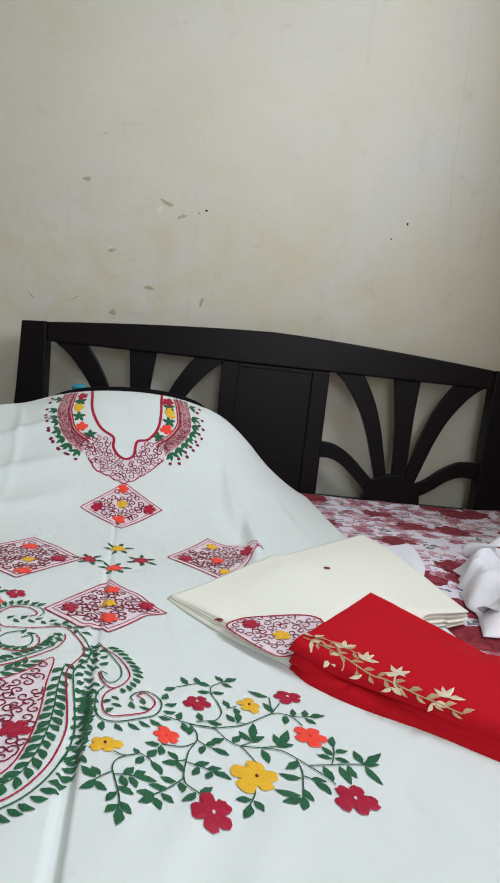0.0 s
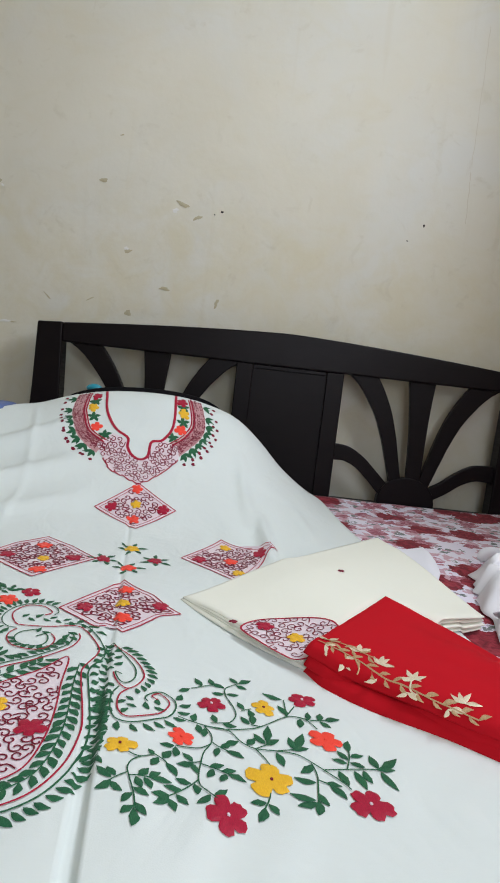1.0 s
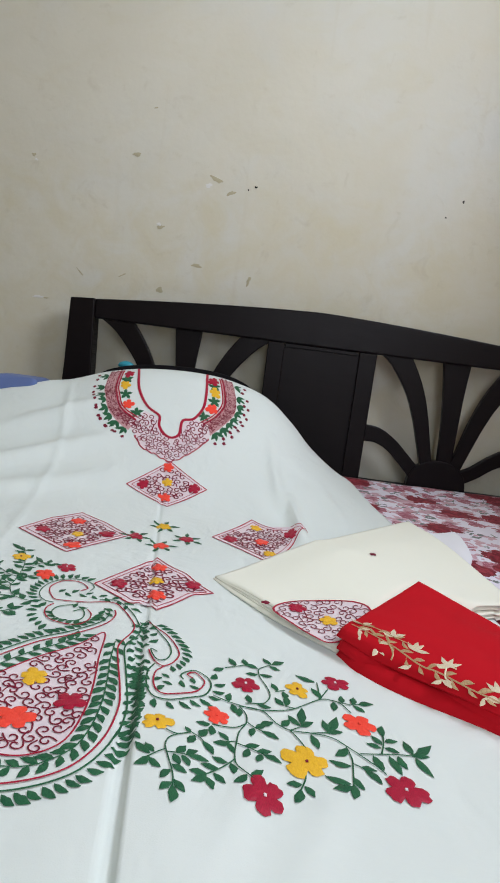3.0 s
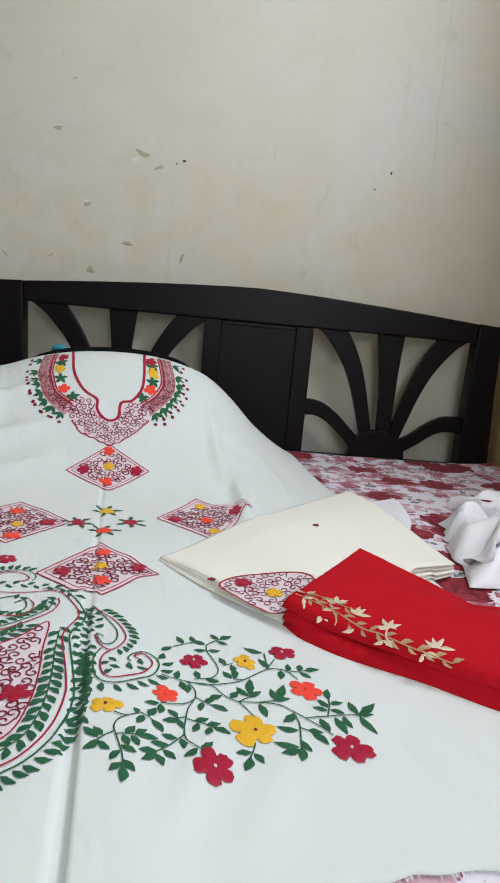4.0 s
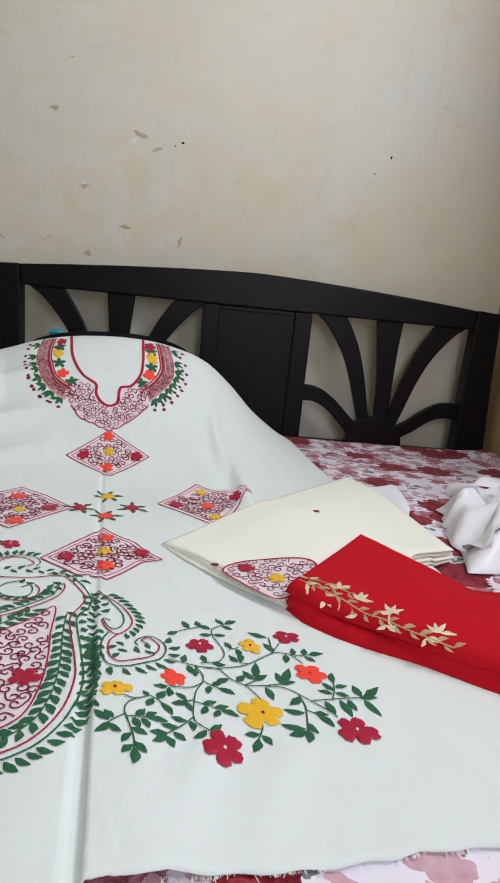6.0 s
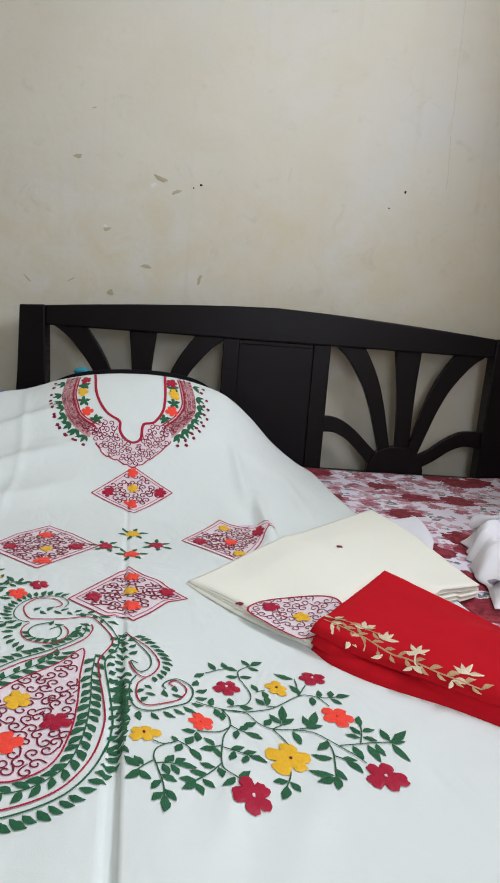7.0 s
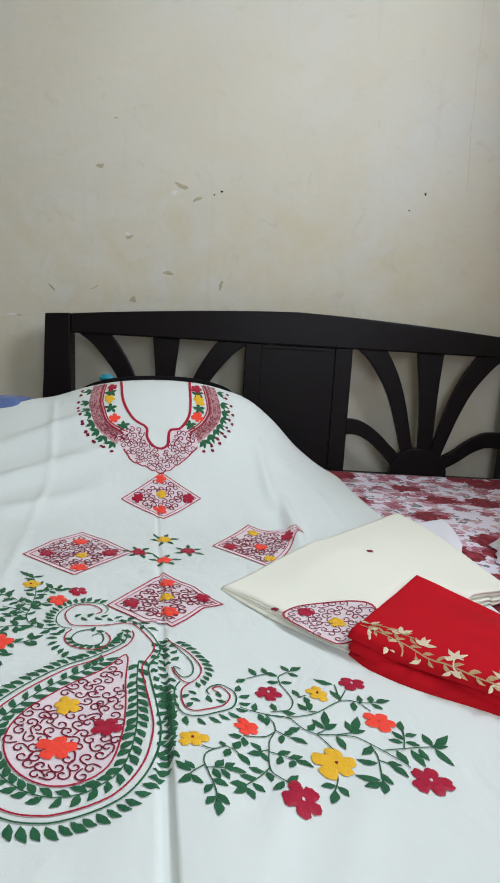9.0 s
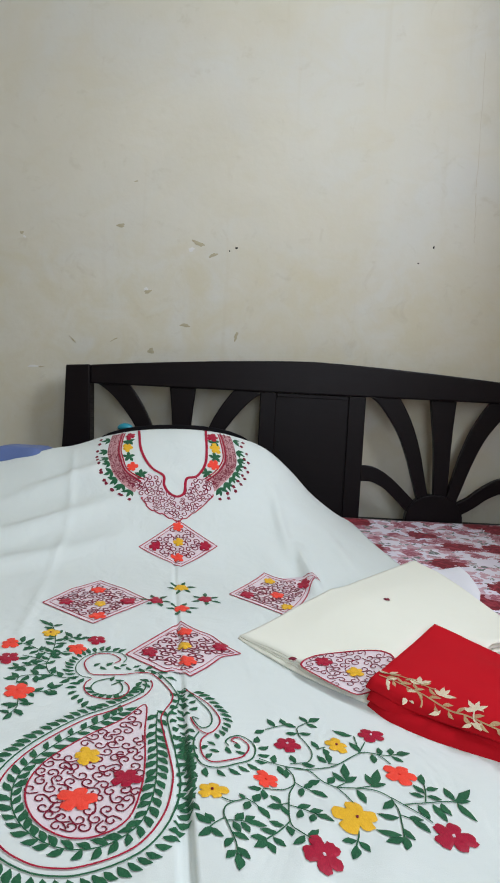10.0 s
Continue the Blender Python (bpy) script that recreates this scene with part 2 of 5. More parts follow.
def curve_points(pts, n=8, closed=False):
    """A smooth run of 2D points through the given ones."""
    out, k = [], len(pts)
    for i in range(k if closed else k - 1):
        p = [Vector(pts[(i + j) % k] if closed else pts[min(max(i + j, 0), k - 1)]) for j in (-1, 0, 1, 2)]
        for s in range(n):
            t = s / n
            out.append(0.5 * (2 * p[1] + (p[2] - p[0]) * t + (2 * p[0] - 5 * p[1] + 4 * p[2] - p[3]) * t * t + (3 * p[1] - p[0] - 3 * p[2] + p[3]) * t ** 3))
    if not closed:
        out.append(Vector(pts[-1]))
    return out


def slab(name, surf, thick, nu, nv, mat, parent=None, label="", floor_z=None, soft_edge=0.35):
    """A soft sheet with thickness: surf(s, t) gives its top over the unit square; its rims round off."""
    verts, faces = [], []
    for side in (0, 1):
        for i in range(nu + 1):
            for j in range(nv + 1):
                x, y, z = surf(i / nu, j / nv)
                rim = i in (0, nu) or j in (0, nv)
                low = z - thick if floor_z is None else min(z - 0.0015, max(z - thick, floor_z))
                if rim:
                    top = z + (low - z) * soft_edge
                    bot = low + (z - low) * soft_edge * 0.5
                else:
                    top, bot = z, low
                verts.append((x, y, bot if side else top))
    w, n = nv + 1, (nu + 1) * (nv + 1)
    for i in range(nu):
        for j in range(nv):
            a = i * w + j
            faces.append((a, a + w, a + w + 1, a + 1))
            faces.append((n + a, n + a + 1, n + a + w + 1, n + a + w))
    ring = [i * w for i in range(nu)] + [nu * w + j for j in range(nv)] + [i * w + nv for i in range(nu, 0, -1)] + list(range(nv, 0, -1))
    for k, a in enumerate(ring):
        b = ring[(k + 1) % len(ring)]
        faces.append((b, a, n + a, n + b))
    return mesh_ob(name, verts, faces, mat, parent, label)


def smooth(a, b, v):
    t = max(0.0, min(1.0, (v - a) / (b - a)))
    return t * t * (3 - 2 * t)


# ---- room ----
X0, X1, Y0, Y1, CEIL = -2.4, 0.82, -3.1, 0.11, 2.75
floor = tagged(part("floor", box((X0 - 0.15, Y0 - 0.15, -0.1), (X1 + 0.15, Y1 + 0.15, 0)), M_FLOOR), "grey speckled mosaic floor", "floor", kind="structure")
wall_n = tagged(part("wall_north", box((X0 - 0.15, Y1, 0), (X1 + 0.15, Y1 + 0.15, CEIL)), M_WALL), "stained cream painted plaster wall behind the headboard", "wall", kind="structure")
tagged(part("wall_west", box((X0 - 0.15, Y0, 0), (X0, Y1 - 0.002, CEIL)), M_WALL), "cream painted plaster wall", "wall", kind="structure")
tagged(part("ceiling", box((X0 - 0.15, Y0 - 0.15, CEIL), (X1 + 0.15, Y1 + 0.15, CEIL + 0.12)), M_CEIL), "whitewashed ceiling", "ceiling", kind="structure")
WY0, WY1, WZ0, WZ1 = -1.57, -0.83, 1.55, 2.40


def pierced(name, boxes, mat):
    bm = bmesh.new()
    for lo, hi in boxes:
        piece = box(lo, hi)
        tmp = bpy.data.meshes.new("tmp")
        piece.to_mesh(tmp)
        piece.free()
        bm.from_mesh(tmp)
        bpy.data.meshes.remove(tmp)
    return part(name, bm, mat)


def east(ya, za, yb, zb):
    return (X1, ya, za), (X1 + 0.15, yb, zb)


def south(xa, za, xb, zb):
    return (xa, Y0 - 0.15, za), (xb, Y0 - 0.002, zb)


SX0, SX1, SZ0, SZ1 = -0.12, 0.78, 0.95, 2.25
tagged(pierced("wall_east", (east(Y0, 0, WY0, CEIL), east(WY1, 0, Y1 - 0.002, CEIL), east(WY0, 0, WY1, WZ0), east(WY0, WZ1, WY1, CEIL)), M_WALL_R), "yellowed cream side wall with a high window beside the bed", "wall", kind="structure")
tagged(pierced("wall_south", (south(X0 - 0.15, 0, SX0, CEIL), south(SX1, 0, X1 + 0.15, CEIL), south(SX0, 0, SX1, SZ0), south(SX0, SZ1, SX1, CEIL)), M_WALL), "unseen cream plaster wall with an added window opening for the fill lamp", "wall", kind="structure")
# unseen window, added only to house the fill lamp
added_frame = tagged(empty("added_window", (0, 0, 0)), "unseen window frame added round the fill lamp behind the bed's foot", "window", kind="structure")
for xa, za, xb, zb in ((SX0, SZ0, SX1, SZ0 + 0.05), (SX0, SZ1 - 0.05, SX1, SZ1), (SX0, SZ0 + 0.05, SX0 + 0.05, SZ1 - 0.05), (SX1 - 0.05, SZ0 + 0.05, SX1, SZ1 - 0.05)):
    part("window_frame", box((xa, Y0 - 0.1, za), (xb, Y0 - 0.05, zb), 0.004), M_FRAME, added_frame)
window = tagged(empty("window_1", (0, 0, 0)), "painted window frame in the side wall by the bed's foot", "window", kind="structure")
for (ya, za), (yb, zb) in (((WY0, WZ0), (WY1, WZ0 + 0.05)), ((WY0, WZ1 - 0.05), (WY1, WZ1)), ((WY0, WZ0 + 0.05), (WY0 + 0.05, WZ1 - 0.05)), ((WY1 - 0.05, WZ0 + 0.05), (WY1, WZ1 - 0.05)), ((-1.225, WZ0 + 0.05), (-1.175, WZ1 - 0.05))):
    part("window_frame", box((X1 + 0.05, ya, za), (X1 + 0.10, yb, zb), 0.004), M_FRAME, window)

# chipped paint and marks on the wall behind the bed
rng = random.Random(4)


def wall_mark(name, x, z, w, h, tilt, mat, seed):
    r = random.Random(seed)
    n = 22
    wob = [r.uniform(0.0, 6.28) for _ in range(3)]
    verts, faces = [(x, Y1 - 0.0016, z)], []
    for k in range(n):
        a = 2 * math.pi * k / n
        q = 0.72 + 0.16 * math.sin(2 * a + wob[0]) + 0.12 * math.sin(3 * a + wob[1]) + 0.10 * math.sin(5 * a + wob[2]) + 0.10 * r.random()
        px, pz = w * q * math.cos(a), h * q * math.sin(a)
        verts.append((x + px * math.cos(tilt) - pz * math.sin(tilt), Y1 - 0.0012, z + px * math.sin(tilt) + pz * math.cos(tilt)))
        faces.append((0, k + 1, (k + 1) % n + 1))
    return mesh_ob(name, verts, faces, mat, wall_n, smooth=False)


for i, (x, z, w, h, tilt, mt) in enumerate((
        (-0.644, 1.422, 0.019, 0.007, -0.05, M_CHIP), (-0.385, 1.376, 0.024, 0.010, -0.45, M_CHIP), (-0.407, 1.355, 0.012, 0.009, 0, M_CHIPW), (-0.334, 1.340, 0.017, 0.008, 0.4, M_CHIP), (-0.258, 1.367, 0.0050, 0.0050, 0, M_DOT),
        (-0.281, 1.356, 0.003, 0.003, 0, M_DOT), (0.391, 1.399, 0.0050, 0.0050, 0, M_DOT), (0.344, 1.346, 0.0035, 0.0035, 0, M_DOT), (-0.972, 1.384, 0.007, 0.008, 0, M_CHIP), (-0.963, 1.371, 0.006, 0.005, 0, M_CHIPW),
        (-0.547, 1.211, 0.015, 0.008, 0.55, M_CHIP), (-0.552, 1.219, 0.009, 0.007, 0, M_CHIPW), (-0.418, 1.106, 0.020, 0.008, 0.05, M_CHIP), (-0.529, 1.016, 0.011, 0.015, 0.2, M_CHIP), (-0.598, 1.566, 0.008, 0.003, 0.2, M_CHIP),
        (-0.898, 0.945, 0.013, 0.003, -0.1, M_CHIP), (-0.925, 0.946, 0.020, 0.006, 0.1, M_CHIPW), (-0.793, 1.041, 0.020, 0.003, -0.7, M_CHIP), (-0.654, 1.048, 0.015, 0.003, 0.5, M_CHIP), (-0.246, 1.078, 0.008, 0.018, -0.3, M_CHIP))):
    wall_mark("paint_chip", x, z, w, h, tilt, mt, i)

for x0, z0, x1, z1, w in ((0.512, 2.02, 0.516, 1.60, 0.0012), (0.516, 1.58, 0.523, 1.42, 0.0018)):
    pts = [(x0 + (x1 - x0) * k / 24 + 0.0022 * noise.noise(Vector((k * 0.7, x0, 0))), z0 + (z1 - z0) * k / 24) for k in range(25)]
    vs = [(x + side * w * (0.5 + 0.5 * abs(noise.noise(Vector((k * 0.9, 3, x0))))), Y1 - 0.0011, z) for k, (x, z) in enumerate(pts) for side in (-1, 1)]
    mesh_ob("wall_crack", vs, [(2 * k, 2 * k + 1, 2 * k + 3, 2 * k + 2) for k in range(24)], M_CRACK, wall_n, smooth=False)

# ---- bed ----
BED = 0.4975


def sheet_z(x, y):
    n = noise.noise(Vector((x * 5, y * 5, 0))) * 0.0022 + noise.noise(Vector((x * 17 + y * 9, y * 3, 4))) * 0.0012
    near_head = max(0.0, min(1.0, (y + 0.16) / 0.14))
    near_wall = max(0.0, min(1.0, (x - 0.62) / 0.18))
    return BED + n + 0.010 * near_head ** 2 + 0.014 * near_wall ** 2


bed = tagged(empty("bed", (0, -1, 0)), "double bed base of dark wood", "bed")
bed.location = (0, 0, 0)
BX0, BX1, BY0, BY1 = -0.93, 0.812, -1.98, -0.006
for x in (BX0 + 0.08, BX1 - 0.08):
    for y in (BY0 + 0.08, BY1 - 0.12):
        part("leg", box((x - 0.035, y - 0.035, 0), (x + 0.035, y + 0.035, 0.2), 0.005), M_WOOD, bed)
part("side_frame", box((BX0 + 0.02, BY0 + 0.02, 0.2), (BX1 - 0.02, BY1 - 0.02, 0.32), 0.006), M_WOOD, bed)
tagged(part("mattress", box((BX0 + 0.02, BY0 + 0.02, 0.32), (BX1 - 0.016, BY1 - 0.006, BED - 0.008), 0.03, 3), M_PAPER), "white mattress under the printed bed sheet", "mattress")


def sheet_surf(s, t):
    # the sheet lies over the mattress and turns down at its sides and foot
    px, py = BX0 - 0.24 + s * (BX1 - BX0 + 0.24), BY0 - 0.24 + t * (BY1 - BY0 + 0.24)
    x, y = max(px, BX0), max(py, BY0)
    over = (x - px) + (y - py)
    z = sheet_z(x, y) - max(0.0, over)
    if over > 0:
        wob = 0.01 * math.sin(px * 14 + py * 11)
        x, y = (x - 0.004 + wob * 0.5 if px < BX0 else x), (y - 0.004 + wob * 0.5 if py < BY0 else y)
    return x, y, z


tagged(slab("bed_sheet", sheet_surf, 0.004, 130, 150, M_SHEET, soft_edge=0.0), "white cotton bed sheet printed with crimson roses", "bed sheet")

# headboard
headboard = tagged(empty("headboard"), "black-brown wooden headboard with fan-shaped slats and a solid centre panel", "headboard")


def plate(name, outline, y0, y1, mat, parent, bevel=0.003):
    """A flat board with the given outline in x and z, between two depths, its edges eased."""
    bm = bmesh.new()
    front = [bm.verts.new((x, y0, z)) for x, z in outline]
    f = bm.faces.new(front)
    res = bmesh.ops.extrude_face_region(bm, geom=[f])
    for v in res["geom"]:
        if isinstance(v, bmesh.types.BMVert):
            v.co.y = y1
    bmesh.ops.recalc_face_normals(bm, faces=bm.faces[:])
    if bevel:
        sharp = [e for e in bm.edges if len(e.link_faces) == 2 and e.calc_face_angle(0) > 0.7]
        bmesh.ops.bevel(bm, geom=sharp, offset=bevel, segments=2, affect="EDGES", profile=0.5)
    return part(name, bm, mat, parent)


def tapered(points):
    """The outline of a band along (x, z, width) points."""
    mid = curve_points([(p[0], p[1], p[2]) for p in points], 6)
    left, right = [], []
    for i, p in enumerate(mid):
        d = mid[min(i + 1, len(mid) - 1)] - mid[max(i - 1, 0)]
        d = Vector((d.x, d.y)).normalized()
        nx, nz = -d.y, d.x
        left.append((p.x + nx * p.z / 2, p.y + nz * p.z / 2))
        right.append((p.x - nx * p.z / 2, p.y - nz * p.z / 2))
    return left + right[::-1]


for s in (-1, 1):
    o = [(0.700 * s, 0.957), (0.776 * s, 0.952), (0.780 * s, 0.75), (0.792 * s, 0.50), (0.800 * s, 0.0), (0.715 * s, 0.0), (0.690 * s, 0.50), (0.694 * s, 0.75), (0.698 * s, 0.90)]
    plate("post", o if s < 0 else o[::-1], -0.012, 0.045, M_WOOD, headboard, 0.004)
top = [(x / 20 * 0.70, 0.956 + 0.044 * (1 - (abs(x / 20) ** 1.6 * 0.75 + 0.25 * abs(x / 20)))) for x in range(-20, 21)]
plate("top_rail", top + [(0.70, 0.897), (-0.70, 0.897)], -0.006, 0.038, M_WOOD_H, headboard, 0.005)
plate("bottom_rail", [(-0.69, 0.505), (0.69, 0.505), (0.69, 0.36), (-0.69, 0.36)], 0.0, 0.035, M_WOOD_H, headboard)
for xa, xb in ((0.128, 0.182), (-0.155, -0.103)):
    plate("stile", [(xa, 0.8965), (xb, 0.8965), (xb, 0.505), (xa, 0.505)], -0.002, 0.034, M_WOOD, headboard)
plate("centre_panel", [(-0.104, 0.884), (0.129, 0.884), (0.129, 0.505), (-0.104, 0.505)], 0.006, 0.024, M_WOOD, headboard, 0.0)
plate("panel_cap", [(-0.102, 0.8965), (0.127, 0.8965), (0.127, 0.884), (-0.102, 0.884)], 0.001, 0.032, M_WOOD_H, headboard, 0.002)
FAN = [(0.205, 0.925, 0.066), (0.171, 0.895, 0.064), (0.138, 0.85, 0.060), (0.105, 0.79, 0.053), (0.079, 0.72, 0.047), (0.062, 0.66, 0.042), (0.039, 0.575, 0.036)]
LOW = [(0.278, 0.656, 0.052), (0.245, 0.659, 0.052), (0.203, 0.656, 0.048), (0.157, 0.632, 0.042), (0.113, 0.592, 0.040), (0.073, 0.548, 0.042)]
MID = [(0.007, 0.930, 0.088), (0.007, 0.900, 0.084), (0.011, 0.80, 0.064), (0.015, 0.70, 0.052), (0.017, 0.585, 0.045)]
for hx, spread, ends in ((0.425, 1.0, (-1.0, 1.02)), (-0.408, 1.22, (-1.15, 1.0))):
    hub = [(hx + 0.092 * math.cos(a), 0.502 + 0.092 * max(0.0, math.sin(a)) ** 0.8) for a in [math.pi * k / 20 for k in range(21)]]
    plate("fan_hub", hub, -0.001, 0.032, M_WOOD, headboard, 0.003)
    wide, drop = (1.10, 0.026) if hx > 0 else (spread, 0.0)
    runs = [[(hx - x * spread, z, w) for x, z, w in FAN], [(hx + x * wide + 0.008 * (hx > 0), z, w) for x, z, w in FAN], [(hx + x * ends[0], z - 0.007 * (hx > 0) * smooth(0.07, 0.13, x), w) for x, z, w in LOW], [(hx + x * ends[1], z - drop * smooth(0.07, 0.13, x), w) for x, z, w in LOW],
            [(hx + (x if hx > 0 else 0.004), z, w) for x, z, w in MID]]
    for k, pts in enumerate(runs):
        plate("fan_slat", tapered(pts), 0.003 + 0.0012 * k, 0.028, M_WOOD, headboard, 0.003)

# ---- pillows and draped cloth ----
RISE_Y = (-0.86, -0.74, -0.66, -0.61, -0.52, -0.44, -0.40, -0.35, -0.29, -0.25, -0.20, -0.15, -0.10, -0.05)
RISE_F = (0.0, 0.015, 0.07, 0.14, 0.29, 0.45, 0.58, 0.70, 0.86, 0.95, 1.0, 0.93, 0.65, 0.25)
HUMP_X = (-1.30, -0.90, -0.74, -0.68, -0.59, -0.50, -0.38, -0.28, -0.20, -0.13, -0.06, 0.01, 0.10, 0.17, 0.22)
HUMP_H = (0.14, 0.176, 0.206, 0.213, 0.243, 0.264, 0.274, 0.270, 0.253, 0.225, 0.17, 0.10, 0.036, 0.008, 0.0)


def eased(v, xs, ys):
    """A smooth curve through (xs, ys)."""
    v = max(xs[0], min(xs[-1], v))
    i = 0
    while i < len(xs) - 2 and v > xs[i + 1]:
        i += 1

    def slope(k):
        return 0.0 if k <= 0 or k >= len(xs) - 1 else (ys[k + 1] - ys[k - 1]) / (xs[k + 1] - xs[k - 1])

    h = xs[i + 1] - xs[i]
    t = (v - xs[i]) / h
    return (2 * t ** 3 - 3 * t * t + 1) * ys[i] + (t ** 3 - 2 * t * t + t) * h * slope(i) + (3 * t * t - 2 * t ** 3) * ys[i + 1] + (t ** 3 - t * t) * h * slope(i + 1)


def axis(y):
    return -0.318 - 0.153 * (y + 0.66)


# soft folds: start, end, width, height
FOLDS = (((-0.80, -0.46), (-0.52, -0.34), 0.030, 0.017), ((-0.78, -0.62), (-0.50, -0.47), 0.032, 0.019), ((-0.82, -0.78), (-0.46, -0.60), 0.035, 0.014),
         ((-0.669, -0.25), (-0.586, -0.553), 0.008, 0.006), ((-0.588, -0.545), (-0.564, -0.75), 0.008, 0.005), ((-0.564, -0.745), (-0.499, -1.07), 0.008, 0.004), ((-0.050, -0.56), (-0.026, -0.80), 0.016, 0.023), ((-0.11, -0.36), (-0.07, -0.62), 0.014, 0.013), ((-0.17, -0.55), (-0.06, -0.72), 0.03, 0.006),
         ((0.03, -0.42), (0.07, -0.64), 0.018, 0.010), ((-0.095, -1.42), (-0.135, -1.57), 0.016, 0.008), ((0.11, -1.41), (0.165, -1.53), 0.007, 0.004), ((0.145, -1.40), (0.20, -1.52), 0.006, 0.0035), ((-0.03, -1.44), (-0.08, -1.56), 0.016, 0.005), ((0.10, -1.42), (0.16, -1.54), 0.014, 0.004), ((0.20, -1.40), (0.25, -1.52), 0.012, 0.004))


def hump(x, y):
    return eased(x, HUMP_X, HUMP_H) * eased(y, RISE_Y, RISE_F)


def hem_y(u):
    return -1.570 + 0.142 * u + 0.0022 * math.sin(u * 31) + 0.0012 * math.sin(u * 143)


def kurta_z(x, y):
    z = 0.5055 + hump(x, y)
    for (ax, ay), (bx, by), w, h in FOLDS:
        dx, dy = bx - ax, by - ay
        t = ((x - ax) * dx + (y - ay) * dy) / (dx * dx + dy * dy)
        tc = max(0.0, min(1.0, t))
        d2 = (x - ax - tc * dx) ** 2 + (y - ay - tc * dy) ** 2
        if d2 < 9 * w * w:
            z += h * math.exp(-d2 / (w * w)) * (0.25 + 0.75 * math.sin(math.pi * min(1, max(0, tc * 0.9 + 0.05))))
    # the pressed centre crease: the right half stands proud of the left
    u = x - axis(y)
    k = smooth(-0.86, -1.12, y)
    w = 0.15 + 0.85 * smooth(-1.05, -1.5, y)
    bank = 0.0
    if k > 0:
        grow = k * (0.15 + 0.85 * w)
        bank = grow * 0.0085 * smooth(-0.003, 0.0015, u) * (1 - smooth(0.030, 0.100, u))
        bank += grow * 0.0048 * smooth(-0.0115, -0.0155, u) * (1 - smooth(-0.03, -0.09, u))
    z += -0.0028 * math.exp(-((u + 0.005) / 0.004) ** 2) * smooth(-1.2, -1.0, y) * smooth(-0.45, -0.60, y)
    z += 0.0016 * noise.noise(Vector((x * 9, y * 9, 2)))
    if y < -1.3:
        low = sheet_z(x, y) + 0.0024
        z -= smooth(0.16, -0.02, y - hem_y(u)) * max(0.0, z - low) * 0.95
    return z + bank


def kurta_right(y):
    return eased(y, (-1.6, -1.2, -0.8, -0.58, -0.41, -0.2, -0.03), (0.33, 0.27, 0.225, 0.212, 0.187, 0.155, 0.135))


kurta = tagged(empty("kurta_panel"), "off-white cotton kurta panel with floral embroidery, draped over pillows", "kurta")
US = [-0.527 + 0.0072 * k for k in range(70)] + [-0.022 + 0.0022 * k for k in range(22)]
US += [0.0264 + 0.0068 * k for k in range(75)]
NV = 230


def top_y(x):
    return eased(x, (-1.2, -0.86, -0.72, -0.66, -0.20, -0.13, 0.0, 0.14), (-0.285, -0.275, -0.225, -0.214, -0.205, -0.16, -0.08, -0.03))


verts, faces = [], []
for j in range(NV + 1):
    for u in US:
        t = j / NV
        hem = hem_y(u)
        y = hem + t * (-0.20 - hem)
        x = min(axis(y) + u, kurta_right(y))
        yt = top_y(x)
        y = hem + t * (yt - hem)
        x = min(axis(y) + u, kurta_right(y) + 0.0004 * u)
        z = kurta_z(x, y)
        edge = smooth(kurta_right(y) - 0.03, kurta_right(y), x)
        z = z - edge * min(0.004, z - 0.5055)
        verts.append((x, y + 0.0012 * noise.noise(Vector((u * 220, 0, 0))) * (j == 0), max(z, sheet_z(x, y) + 0.0022)))
nu = len(US)
for j in range(NV):
    for i in range(nu - 1):
        a = j * nu + i
        q = (a, a + 1, a + nu + 1, a + nu)
        if len({(round(verts[k][0], 6), round(verts[k][1], 6)) for k in q}) == 4:
            faces.append(q)
body = mesh_ob("cloth", verts, faces, M_KURTA, kurta)
thick = body.modifiers.new("thickness", "SOLIDIFY")
thick.thickness, thick.offset = 0.0009, -1

# frayed threads at the hem
fray_v, fray_f = [], []
for k in range(620):
    u = -0.3 + 0.75 * rng.random()
    x0, y0 = axis(-1.57) + u, hem_y(u)
    if x0 > 0.33:
        continue
    ln, a = 0.0010 + 0.0036 * rng.random() ** 2.5, -math.pi / 2 + rng.uniform(-1.25, 1.25)
    if rng.random() < 0.06:
        ln *= 2.2
    x1, y1 = x0 + ln * math.cos(a), y0 + ln * math.sin(a)
    z0, n0 = sheet_z(x0, y0) + 0.0026, len(fray_v)
    z1 = sheet_z(x1, y1) + 0.0025
    px, py = -math.sin(a) * 0.00025, math.cos(a) * 0.00025
    fray_v += [(x0 + px, y0 + py + 0.002, z0), (x0 - px, y0 - py + 0.002, z0), (x1 - px, y1 - py, z1), (x1 + px, y1 + py, z1)]
    fray_f.append((n0, n0 + 1, n0 + 2, n0 + 3))
fr = mesh_ob("frayed_thread", fray_v, fray_f, M_KURTA, kurta, "loose frayed hem threads")
fr["kind"] = "stuff"


def pillow(name, x0, x1, y0, y1, top, mat, label):
    def surf(s, t):
        x, y = x0 + s * (x1 - x0), y0 + t * (y1 - y0)
        e = (1 - (2 * s - 1) ** 8) * (1 - (2 * t - 1) ** 8)
        return x, y, 0.512 + (top(x, y) - 0.512) * e
    ob = slab(name, surf, 0.5, 40, 40, mat, None, "", floor_z=0.507, soft_edge=0.3)
    return tagged(ob, label, "pillow")


